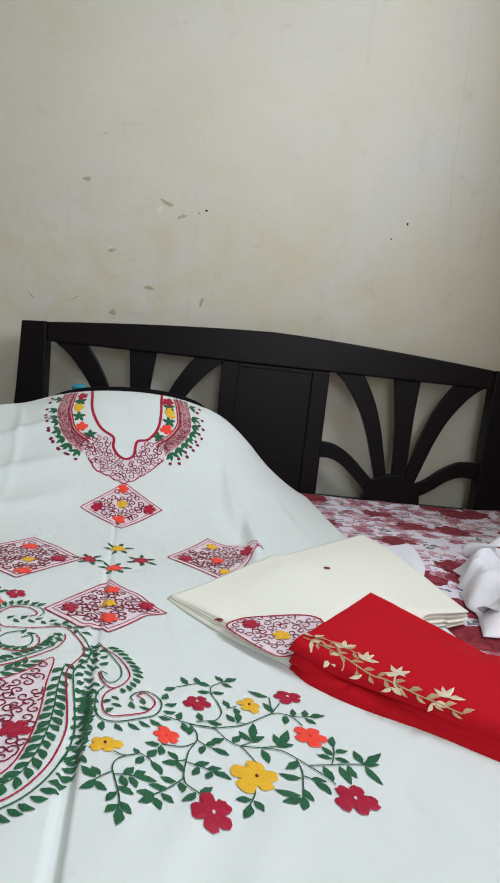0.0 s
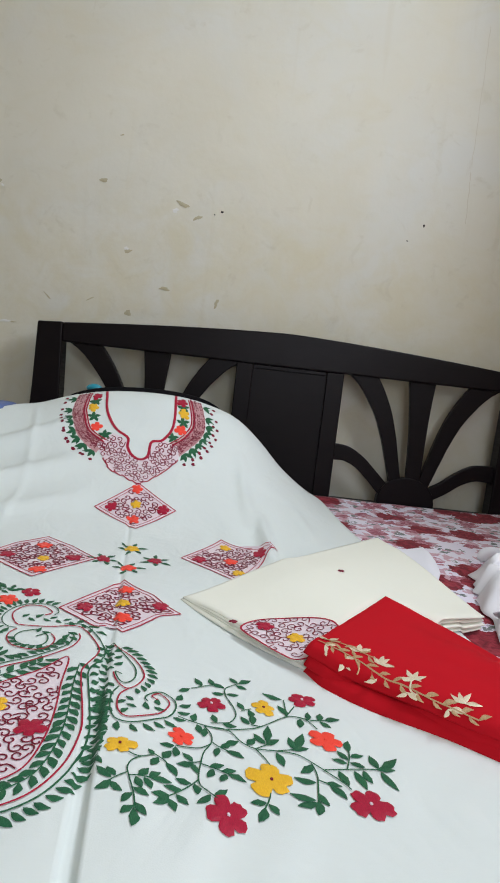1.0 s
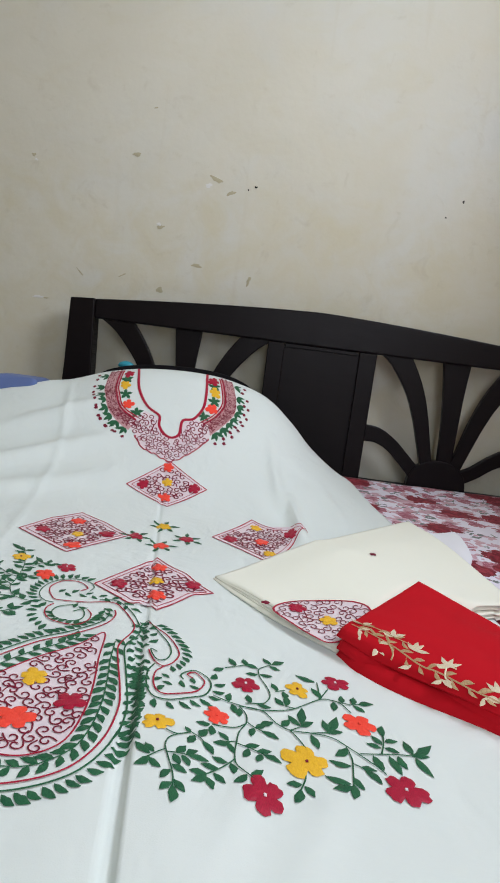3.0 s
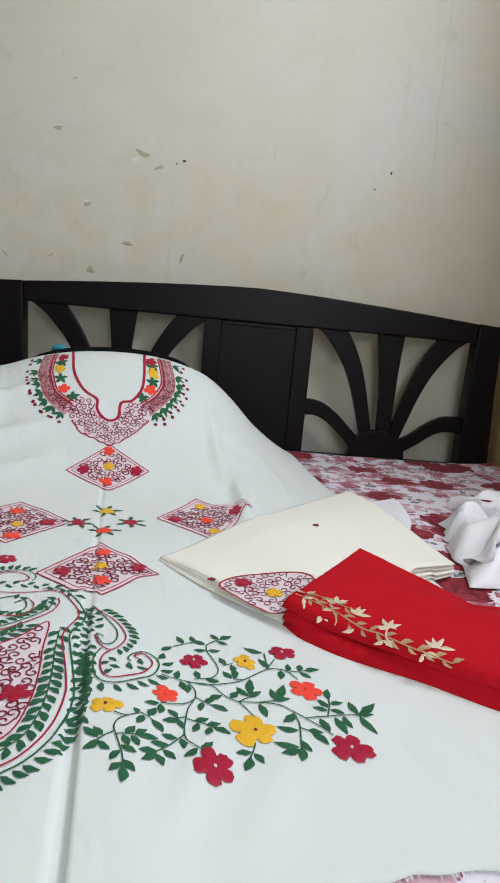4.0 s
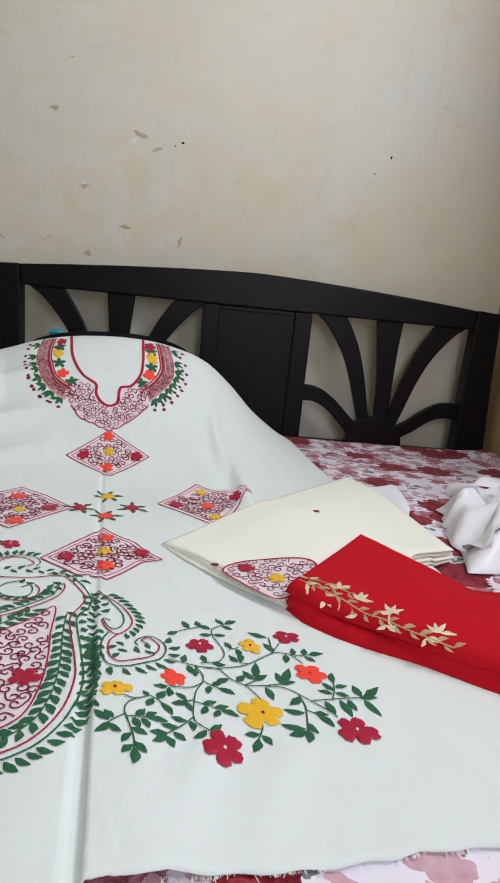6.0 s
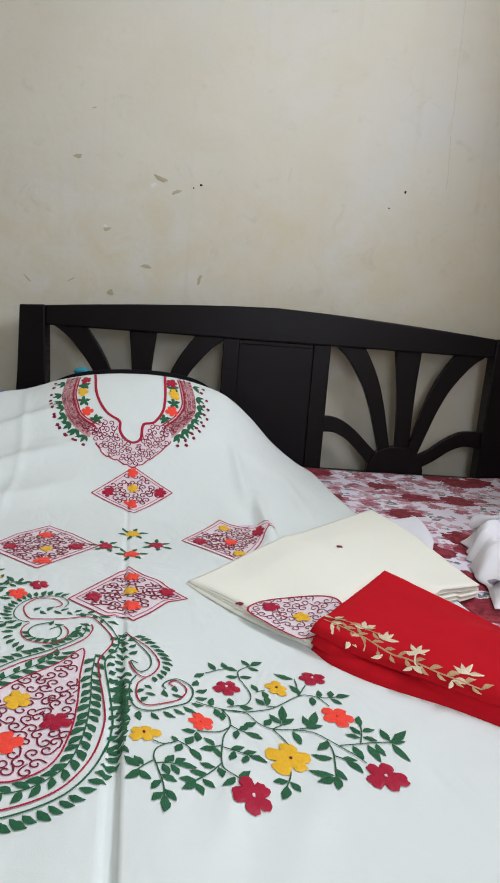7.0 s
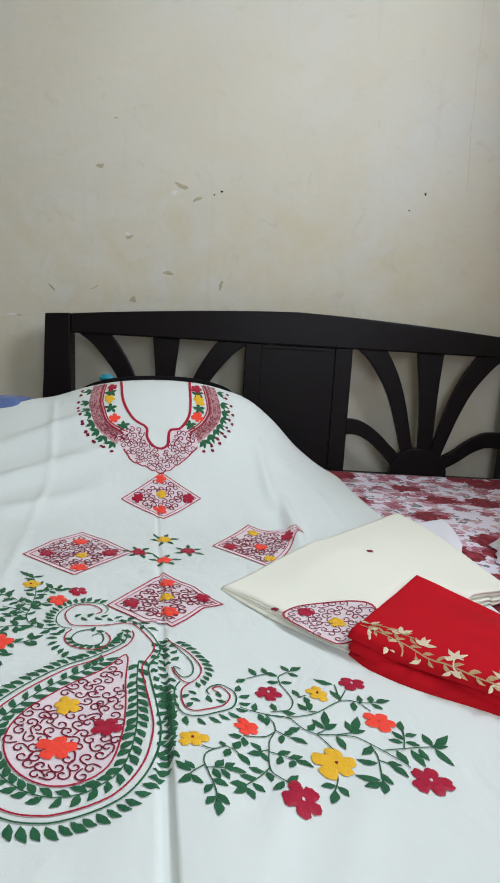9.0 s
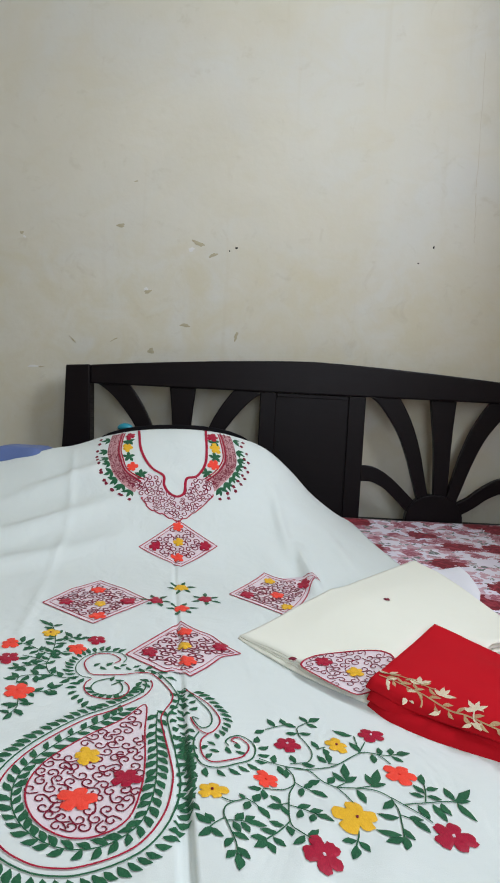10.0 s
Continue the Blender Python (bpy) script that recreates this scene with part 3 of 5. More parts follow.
pillow("pillow", -0.72, -0.07, -0.62, -0.02, lambda x, y: max(0.514, 0.500 + hump(x, y) + 0.0175 * smooth(-0.225, -0.19, y) * smooth(-0.72, -0.62, x) * smooth(-0.10, -0.2, x)), M_DARKCLOTH, "plump black pillow under the embroidered cloth against the headboard")
pillow("pillow", -0.925, -0.735, -0.60, -0.03, lambda x, y: min(max(0.512, 0.494 + hump(x, y) + 0.055 * smooth(-0.285, -0.235, y)), 0.708), M_BLUE, "blue pillow lying beside the black one")

clip = bmesh.new()
bmesh.ops.create_uvsphere(clip, u_segments=20, v_segments=12, radius=1)
for v in clip.verts:
    v.co = Vector((-0.553 + 0.024 * v.co.x, -0.135 + 0.014 * v.co.y * (1 + 0.2 * v.co.x), 0.772 + 0.011 * v.co.z - 0.003 * v.co.x ** 2))
tagged(part("hair_clip", clip, M_TEAL, None, "", True), "small teal plastic clip on the black pillow", "clip")


# ---- embroidery ----
class Stitch:
    """Collects stitched patches that lie on a surface put(u, v, height) -> (x, y, z)."""

    def __init__(self, put):
        self.put, self.verts, self.faces = put, [], []

    def strip(self, pts, width, h=0.0011, n=6, closed=False, raise_=0.0006):
        line = curve_points(pts, n, closed)
        first, k = len(self.verts), len(line)
        for i, p in enumerate(line):
            a = line[(i + 1) % k] if closed else line[min(i + 1, k - 1)]
            b = line[i - 1] if closed else line[max(i - 1, 0)]
            d = (a - b).normalized() if (a - b).length > 1e-9 else Vector((1, 0))
            w = width / 2
            self.verts += [self.put(p.x - d.y * w, p.y + d.x * w, h), self.put(p.x, p.y, h + raise_), self.put(p.x + d.y * w, p.y - d.x * w, h)]
        for i in range(k if closed else k - 1):
            a, b = first + 3 * i, first + 3 * ((i + 1) % k)
            self.faces += [(a, a + 1, b + 1, b), (a + 1, a + 2, b + 2, b + 1)]
        return self

    def leaf(self, u, v, ang, length, width, h=0.0009, bend=0.15):
        c, s, first = math.cos(ang), math.sin(ang), len(self.verts)
        jag = random.Random(int(u * 9e4) * 31 + int(v * 9e4))
        prof = ((0.0, 0.08), (0.14, 0.52), (0.30, 0.86), (0.46, 1.0), (0.62, 0.90), (0.80, 0.56), (1.0, 0.03))
        for t, w in prof:
            off = bend * length * math.sin(math.pi * t) * 0.5
            for side, hh in ((1, 0.0), (0, 0.0006), (-1, 0.0)):
                a, b = t * length, side * w * jag.uniform(0.82, 1.14) * width / 2 + off
                self.verts.append(self.put(u + a * c - b * s, v + a * s + b * c, h + hh))
        for i in range(6):
            for k in (0, 1):
                a = first + 3 * i + k
                self.faces.append((a, a + 1, a + 4, a + 3))
        return self

    def flower(self, u, v, r, rot, petals=5, sx=1.0, sy=1.0, h=0.0012, seed=0):
        rr, first, n = random.Random(seed), len(self.verts), petals * 8
        size = [rr.uniform(0.84, 1.16) for _ in range(petals)]
        self.verts.append(self.put(u, v, h + 0.0004))
        for ring, lift in ((0.35, 0.0007), (0.72, 0.0009), (1.0, -0.0002)):
            for k in range(n):
                a = 2 * math.pi * k / n
                ph = (k % 8) / 8
                shape = 0.58 + 0.42 * math.sin(math.pi * ph) ** 0.6 - 0.05 * math.exp(-((ph - 0.5) / 0.08) ** 2) + rr.uniform(-0.06, 0.05)
                q = r * (1 - ring + ring * shape) * ring * size[k // 8 % petals]
                self.verts.append(self.put(u + sx * q * math.cos(a + rot), v + sy * q * math.sin(a + rot), h + lift))
        for k in range(n):
            k2 = (k + 1) % n
            self.faces.append((first, first + 1 + k, first + 1 + k2))
            for ring in (0, 1):
                a, b = first + 1 + ring * n, first + 1 + (ring + 1) * n
                self.faces.append((a + k, b + k, b + k2, a + k2))
        return self

    def patch(self, outline, h=0.0007):
        """A stitched ground inside an outline, cut into small quads by rows."""
        vs = [p[1] for p in outline]
        lo, hi = min(vs), max(vs)
        rows, cols = max(6, int((hi - lo) / 0.005)), max(14, int((max(p[0] for p in outline) - min(p[0] for p in outline)) / 0.0035))
        first = len(self.verts)
        for i in range(rows + 1):
            y = lo + (hi - lo) * (0.002 + 0.996 * i / rows)
            xs = []
            for (ax, ay), (bx, by) in zip(outline, list(outline[1:]) + [outline[0]]):
                if (ay > y) != (by > y):
                    xs.append(ax + (y - ay) / (by - ay) * (bx - ax))
            l, r = (min(xs), max(xs)) if xs else (outline[0][0], outline[0][0])
            for j in range(cols + 1):
                self.verts.append(self.put(l + (r - l) * j / cols, y, h))
        for i in range(rows):
            for j in range(cols):
                a = first + i * (cols + 1) + j
                self.faces.append((a, a + 1, a + cols + 2, a + cols + 1))
        return self

    def swirls(self, outline, step, radius, seed, width=0.0013, keep=None):
        rr = random.Random(seed)
        us, vs = [p[0] for p in outline], [p[1] for p in outline]
        u = min(us)
        row = 0
        v = min(vs)
        while v < max(vs):
            u = min(us) + (row % 2) * step / 2
            while u < max(us):
                p, q = u + rr.uniform(-0.2, 0.2) * step, v + rr.uniform(-0.2, 0.2) * step
                if inside(outline, p, q, radius * 0.75) and (keep is None or keep(p, q)):
                    a0, turn = rr.uniform(0, 6.28), rr.choice((-1, 1))
                    pts = [(p + radius * (1.35 - 1.0 * k / 8) * math.cos(a0 + turn * k * 0.80), q + radius * (1.35 - 1.0 * k / 8) * math.sin(a0 + turn * k * 0.80)) for k in range(9)]
                    tail = (p + radius * 1.9 * math.cos(a0 - turn * 0.55), q + radius * 1.9 * math.sin(a0 - turn * 0.55))
                    if inside(outline, *tail):
                        pts.insert(0, tail)
                    self.strip(pts, width, 0.0015, 2)
                u += step
            v += step * 0.86
            row += 1
        return self

    def done(self, name, mat, parent, label="", stuff=False):
        ob = mesh_ob(name, self.verts, self.faces, mat, parent, label)
        if stuff:
            ob["kind"] = "stuff"
        return ob


def inside(outline, x, y, margin=0.0):
    hit = False
    for (ax, ay), (bx, by) in zip(outline, list(outline[1:]) + [outline[0]]):
        if (ay > y) != (by > y) and x < ax + (y - ay) / (by - ay) * (bx - ax):
            hit = not hit
        if margin:
            dx, dy = bx - ax, by - ay
            t = max(0, min(1, ((x - ax) * dx + (y - ay) * dy) / (dx * dx + dy * dy + 1e-12)))
            if (x - ax - t * dx) ** 2 + (y - ay - t * dy) ** 2 < margin * margin:
                return False
    return hit


def on_kurta(u, v, h):
    x = axis(v) + u
    return x, v, kurta_z(x, v) + h


def flower_part(parent, put, u, v, r, mat, seed, sx=1.0, sy=1.0, h=0.0012):
    return Stitch(put).flower(u, v, r, seed * 1.7, 5, sx, sy, h, seed).done("flower", mat, parent)


def outline_of(pts, n=6):
    return [tuple(p) for p in curve_points(pts, n, True)]


def offset_line(line, d, closed=True):
    out, k = [], len(line)
    for i in range(k):
        a = Vector(line[(i + 1) % k] if closed else line[min(i + 1, k - 1)])
        b = Vector(line[i - 1] if closed else line[max(i - 1, 0)])
        t = (a - b).normalized()
        out.append((line[i][0] + t.y * d, line[i][1] - t.x * d))
    return out


def diamond(edges, spots, colours, seed, put=on_kurta):
    """A scrolled lozenge: pink ground, crimson border and scrolls, five small flowers. Each edge runs from one corner towards the next."""
    pts = []
    for k, edge in enumerate(edges):
        run = [Vector(p) for p in edge] + [Vector(edges[(k + 1) % 4][0])]
        for i in range(6):
            f = i / 6 * (len(run) - 1)
            a = int(f)
            pts.append(tuple(run[a].lerp(run[a + 1], f - a)))
    c = (sum(p[0] for p in pts) / len(pts), sum(p[1] for p in pts) / len(pts))
    small = [(c[0] + (p[0] - c[0]) * 0.88, c[1] + (p[1] - c[1]) * 0.88) for p in pts]
    motif = Stitch(put).patch(pts).done("diamond_motif", M_PINK, kurta, "pink lozenge with crimson scrolls and five small flowers")
    line = Stitch(put)
    for ring, w in ((pts, 0.0024), (small, 0.0012)):
        for k in range(4):
            line.strip(ring[6 * k:6 * k + 6] + [ring[(6 * k + 6) % 24]], w, 0.0012, 3)
    line.done("border", M_CRIM, motif)
    r = 0.0128
    Stitch(put).swirls(small, 0.0165, 0.0060, seed, 0.0025, keep=lambda p, q: all((p - a) ** 2 + (q - b) ** 2 > (r * 0.8) ** 2 for a, b in spots)).done("scroll", M_DARKRED, motif, stuff=True)
    for k, ((a, b), m) in enumerate(zip(spots, colours)):
        flower_part(motif, put, a, b, r * (0.92 if m is M_YELLOW else 1.08), m, seed * 7 + k, 1.0, 1.25, 0.0024)


O, Y, R = M_ORANGE, M_YELLOW, M_CRIM
diamond(([(0.004, -0.527)], [(-0.084, -0.621)], [(0.008, -0.685)], [(0.090, -0.604)]),
        ((0.002, -0.548), (0.002, -0.651), (-0.049, -0.617), (0.063, -0.607), (0.004, -0.600)), (O, O, R, R, Y), 1)
diamond(([(-0.152, -0.771), (-0.200, -0.823)], [(-0.239, -0.901)], [(-0.141, -0.983)], [(-0.053, -0.860), (-0.103, -0.806)]),
        ((-0.149, -0.823), (-0.138, -0.951), (-0.200, -0.893), (-0.092, -0.871), (-0.139, -0.893)), (O, O, R, R, Y), 2)
diamond(([(0.183, -0.690)], [(0.098, -0.805)], [(0.187, -0.900), (0.221, -0.852), (0.254, -0.781), (0.268, -0.747)], [(0.289, -0.730), (0.255, -0.711), (0.231, -0.718), (0.207, -0.711)]),
        ((0.187, -0.727), (0.195, -0.860), (0.133, -0.807), (0.252, -0.745), (0.189, -0.802)), (Y, Y, R, R, O), 3)
diamond(([(0.001, -0.954), (-0.020, -0.990)], [(-0.081, -1.086), (-0.054, -1.114), (-0.027, -1.140), (-0.008, -1.131)], [(0.009, -1.151), (0.031, -1.123), (0.058, -1.081)], [(0.087, -1.064), (0.067, -1.041), (0.048, -1.007), (0.022, -0.985)]),
        ((0.006, -0.998), (0.007, -1.105), (-0.047, -1.079), (0.057, -1.048), (0.005, -1.052)), (O, O, R, R, Y), 4)

# the little cross of flowers between the lozenges
for k, (u, v, m) in enumerate(((0.006, -0.782, Y), (0.004, -0.891, O), (-0.041, -0.858, R), (0.051, -0.837, R))):
    bunch = Stitch(on_kurta)
    for j in range(6):
        a = j * 1.047 + u * 30
        bunch.leaf(u + 0.010 * math.cos(a), v + 0.012 * math.sin(a), a, 0.017 if j % 2 else 0.021, 0.0085)
    bunch = bunch.done("leaf_bunch", M_GREEN, kurta, "green leaves round a small flower")
    flower_part(bunch, on_kurta, u, v, 0.0145, m, 60 + k, 1, 1.2)

# neck yoke
NECK = [(-0.110, -0.222), (-0.107, -0.25), (-0.098, -0.312), (-0.068, -0.369), (-0.036, -0.396), (-0.033, -0.42), (-0.018, -0.440), (0.001, -0.448), (0.018, -0.435), (0.024, -0.402), (0.051, -0.391), (0.073, -0.35), (0.079, -0.305), (0.079, -0.253), (0.080, -0.218)]
LOWER = [(-0.072, -0.385), (-0.036, -0.404), (-0.030, -0.425), (0.001, -0.452), (0.021, -0.432), (0.026, -0.405), (0.056, -0.392), (0.090, -0.402), (0.094, -0.430), (0.066, -0.468), (0.040, -0.498), (0.004, -0.527), (-0.035, -0.508), (-0.067, -0.490), (-0.088, -0.452), (-0.112, -0.420)]
left_half = [(-0.072, -0.385), (-0.036, -0.404), (-0.030, -0.425), (0.001, -0.452), (0.004, -0.527), (-0.035, -0.508), (-0.067, -0.490), (-0.088, -0.452), (-0.112, -0.420)]
right_half = [(0.001, -0.452), (0.021, -0.432), (0.026, -0.405), (0.056, -0.392), (0.090, -0.402), (0.094, -0.430), (0.066, -0.468), (0.040, -0.498), (0.004, -0.527)]
yoke = Stitch(on_kurta).patch(left_half, 0.0011).patch(right_half, 0.0011).done("neck_yoke", M_PINK, kurta, "pink and crimson scrollwork yoke round the neckline")
Stitch(on_kurta).strip(NECK, 0.0068, 0.0016, 6).done("neck_border", M_CRIM, yoke)
scal = []
for i, p in enumerate(curve_points(LOWER[8:15], 5)):
    scal.append((p.x * (1.0 + 0.04 * (i % 3 - 1)), p.y + 0.003 * (i % 3 - 1)))
Stitch(on_kurta).strip(scal, 0.003, 0.0013, 3).done("scalloped_edge", M_CRIM, yoke)
Stitch(on_kurta).swirls(LOWER, 0.0142, 0.0054, 8, 0.0023).done("scroll", M_DARKRED, yoke, stuff=True)
for s, band in ((-1, [(-0.168, -0.228), (-0.173, -0.300), (-0.164, -0.345), (-0.150, -0.381), (-0.127, -0.406), (-0.098, -0.424)]), (1, [(0.133, -0.226), (0.142, -0.292), (0.141, -0.328), (0.127, -0.360), (0.107, -0.389), (0.083, -0.412)])):
    Stitch(on_kurta).strip(band, 0.034, 0.0006, 6, raise_=0.0002).done("side_band", M_BAND, yoke, "dense rose-red stitched band")
    sw = Stitch(on_kurta)
    for i, p in enumerate(curve_points(band, 10)):
        for k in (-1, 0, 1):
            a0 = rng.uniform(0, 6.28)
            q = (p.x + 0.0115 * k, p.y + rng.uniform(-0.003, 0.003))
            sw.strip([(q[0] + 0.0040 * math.cos(a0 + j * 0.9), q[1] + 0.0040 * math.sin(a0 + j * 0.9)) for j in range(5)], 0.0014, 0.0016, 2)
    sw.done("scroll", M_DARKRED, yoke, stuff=True)
    side = [tuple(p) for p in curve_points(band, 6)]
    Stitch(on_kurta).strip(offset_line(side, s * 0.0195, False)[::3], 0.0035, 0.0014, 4).done("inner_border", M_CRIM, yoke)
    Stitch(on_kurta).strip(offset_line(side, s * 0.0125, False)[::3], 0.0040, 0.0015, 4).done("crimson_band", M_CRIM, yoke)
    fringe, berries = Stitch(on_kurta), Stitch(on_kurta)
    line = curve_points(band, 12)
    for i in range(5, len(line) - 1, 7):
        p, d = line[i], (line[i + 1] - line[i - 1]).normalized()
        nx, ny = (d.y, -d.x) if d.y * s > 0 else (-d.y, d.x)
        base, a = (p.x + nx * 0.018, p.y + ny * 0.018), math.atan2(ny, nx) - 0.25 * s
        for k in (-0.85, -0.1, 0.7):
            fringe.leaf(base[0], base[1], a + k + rng.uniform(-0.2, 0.2), rng.uniform(0.018, 0.026), 0.0095)
        for k, r0 in ((0.35, 0.031), (-0.45, 0.027)):
            berries.flower(base[0] + r0 * math.cos(a + k), base[1] + r0 * math.sin(a + k), 0.0048, 0.3, 5, seed=i)
    fringe.done("leaf_fringe", M_GREEN, yoke, stuff=True)
    berries.done("berry_fringe", M_DARKRED, yoke, stuff=True)
for u0, m_side in ((-1, 0), (1, 1)):
    col = [(-0.132, -0.252, R), (-0.136, -0.300, Y), (-0.119, -0.368, O)] if u0 < 0 else [(0.097, -0.252, R), (0.102, -0.294, Y), (0.095, -0.347, O)]
    for (u, v) in (((-0.135, -0.276), (-0.130, -0.334), (-0.093, -0.392)) if u0 < 0 else ((0.100, -0.272), (0.101, -0.321), (0.076, -0.377))):
        lf = Stitch(on_kurta)
        for k in range(5):
            lf.leaf(u, v, k * 1.257 + 0.4, 0.018, 0.010)
        lf.done("leaf_sprig", M_GREEN, yoke)
    for k, (u, v, m) in enumerate(col):
        flower_part(yoke, on_kurta, u, v, 0.0160, m, 90 + 5 * u0 + k, 1.0, 1.1, 0.0018)

# large paisley
TEAR = [(-0.048, -1.228), (-0.047, -1.284), (-0.045, -1.334), (-0.047, -1.378), (-0.057, -1.420), (-0.083, -1.440), (-0.112, -1.442), (-0.141, -1.422), (-0.156, -1.386), (-0.148, -1.346), (-0.112, -1.297), (-0.072, -1.258)]
tear = outline_of(TEAR, 5)
paisley = Stitch(on_kurta).patch(tear).done("paisley_motif", M_PINK, kurta, "large paisley filled with pink and crimson scrolls, edged with green leaves")
Stitch(on_kurta).strip(TEAR, 0.0018, 0.0013, 5, True).done("inner_border", M_CRIM, paisley)
pz_fl = ((-0.063, -1.365, 0.0150, R), (-0.105, -1.396, 0.0185, O), (-0.105, -1.330, 0.0145, Y))
Stitch(on_kurta).swirls(tear, 0.0142, 0.0050, 21, 0.0017, lambda p, q: all((p - a) ** 2 + (q - b) ** 2 > (r * 0.85) ** 2 for a, b, r, m in pz_fl)).done("scroll", M_DARKRED, paisley, stuff=True)
for k, (u, v, r, m) in enumerate(pz_fl):
    flower_part(paisley, on_kurta, u, v, r, m, 120 + k, 1.0, 1.0, 0.0022)
OUTER = [(-0.043, -1.167), (-0.041, -1.182), (-0.051, -1.207), (-0.087, -1.240), (-0.117, -1.263), (-0.156, -1.310), (-0.178, -1.352), (-0.184, -1.392), (-0.178, -1.430), (-0.159, -1.458), (-0.133, -1.473), (-0.110, -1.476), (-0.089, -1.472), (-0.049, -1.453), (-0.026, -1.416), (-0.017, -1.369), (-0.019, -1.333), (-0.028, -1.271),
         (-0.028, -1.248), (-0.016, -1.214), (-0.018, -1.192), (-0.040, -1.151), (-0.057, -1.145), (-0.080, -1.150), (-0.109, -1.153), (-0.125, -1.150), (-0.136, -1.120), (-0.125, -1.094), (-0.108, -1.088), (-0.096, -1.092), (-0.087, -1.106), (-0.095, -1.117)]
outer = [tuple(p) for p in curve_points(OUTER, 6)]
Stitch(on_kurta).strip(OUTER, 0.0018, 0.0013, 6).done("outer_border", M_CRIM, paisley)
Stitch(on_kurta).strip(offset_line(outer, 0.0075, False)[:136:2], 0.0018, 0.0013, 2).done("outer_stem", M_GREEN, paisley)
LOOP = [(-0.121, -1.165), (-0.127, -1.176), (-0.127, -1.191), (-0.119, -1.205), (-0.106, -1.212), (-0.091, -1.214), (-0.079, -1.210), (-0.071, -1.196), (-0.071, -1.182), (-0.077, -1.171)]
Stitch(on_kurta).strip(LOOP, 0.0017, 0.0013, 6).done("curl_line", M_CRIM, paisley)
Stitch(on_kurta).strip([(-0.097, -1.162), (-0.113, -1.171), (-0.119, -1.186), (-0.113, -1.199), (-0.100, -1.205), (-0.088, -1.204), (-0.080, -1.196), (-0.079, -1.183), (-0.084, -1.172), (-0.094, -1.180)], 0.0018, 0.0013, 6).done("curl_line", M_GREEN, paisley)


def leaf_run(st, line, gap, length, width, side, lean, start=0.0):
    """Leaves along a line at even gaps, leaning off it to one side (or both by turns)."""
    acc, prev, flip = start, Vector(line[0]), 1
    for k in range(1, len(line)):
        cur = Vector(line[k])
        seg = cur - prev
        acc += seg.length
        if acc >= gap:
            acc = 0.0
            a = math.atan2(seg.y, seg.x)
            s = side if side else flip
            flip = -flip
            w = rng.uniform(0.88, 1.12)
            st.leaf(cur.x, cur.y, a + s * lean + rng.uniform(-0.12, 0.12), length * w, width * w, bend=0.2 * s)
        prev = cur
    return st


mid = offset_line(tear, -0.0125)
chain = Stitch(on_kurta)
dense = [tuple(p) for p in curve_points(mid[1:-2], 3)]
leaf_run(chain, dense, 0.0054, 0.0155, 0.0078, 0, 0.72)
out_dense = [tuple(p) for p in curve_points(offset_line(outer, 0.0105, False)[6:100], 3)]
leaf_run(chain, out_dense, 0.0085, 0.0155, 0.0078, -1, 1.0)
chain.strip(mid[2:-2:3], 0.0014, 0.0012, 3)
CURL = [(-0.122, -1.162), (-0.133, -1.160), (-0.142, -1.150), (-0.146, -1.136), (-0.144, -1.118), (-0.137, -1.101), (-0.124, -1.088), (-0.107, -1.081), (-0.088, -1.084), (-0.079, -1.100), (-0.083, -1.114)]
chain.strip(CURL, 0.0014, 0.0012, 6)
leaf_run(chain, [tuple(p) for p in curve_points(offset_line(CURL[:9], -0.003, False), 18)], 0.0080, 0.0150, 0.0070, 1, 1.1)
leaf_run(chain, [tuple(p) for p in curve_points([(-0.130, -1.170), (-0.137, -1.190), (-0.130, -1.208), (-0.116, -1.222)], 20)], 0.0090, 0.0150, 0.0070, -1, 1.1)
leaf_run(chain, [tuple(p) for p in curve_points(LOOP[1:7], 14)], 0.0105, 0.012, 0.0062, 1, 1.0)
for run, gap in (([(-0.130, -1.130), (-0.112, -1.128), (-0.090, -1.126), (-0.066, -1.130), (-0.040, -1.138), (-0.022, -1.158)], 0.0085), ([(-0.060, -1.158), (-0.054, -1.176), (-0.060, -1.196)], 0.006), ([(-0.100, -1.172), (-0.088, -1.164)], 0.006),
                 ([(-0.010, -1.178), (-0.008, -1.215), (-0.011, -1.250), (-0.006, -1.290), (-0.004, -1.350), (-0.004, -1.405)], 0.0068)):
    leaf_run(chain, [tuple(p) for p in curve_points(run, 24)], gap, 0.013, 0.0062, 0, 0.8)
chain.done("leaf_chain", M_GREEN, paisley, stuff=True)

# small curled paisley
SMALL = [(0.002, -1.190), (0.014, -1.203), (0.026, -1.217), (0.036, -1.238), (0.039, -1.256), (0.033, -1.274), (0.023, -1.285), (0.015, -1.280), (0.009, -1.269), (0.005, -1.254)]
HOOK = [(0.023, -1.286), (0.015, -1.298), (0.013, -1.316), (0.016, -1.331), (0.024, -1.338), (0.038, -1.334), (0.055, -1.324), (0.063, -1.312), (0.066, -1.301), (0.062, -1.292), (0.055, -1.287), (0.048, -1.294), (0.054, -1.300)]
SMALL_IN = [(-0.009, -1.199), (-0.001, -1.184), (0.009, -1.201), (0.019, -1.218), (0.028, -1.237), (0.030, -1.254), (0.026, -1.268), (0.018, -1.274), (0.012, -1.268), (0.007, -1.252), (0.015, -1.256)]
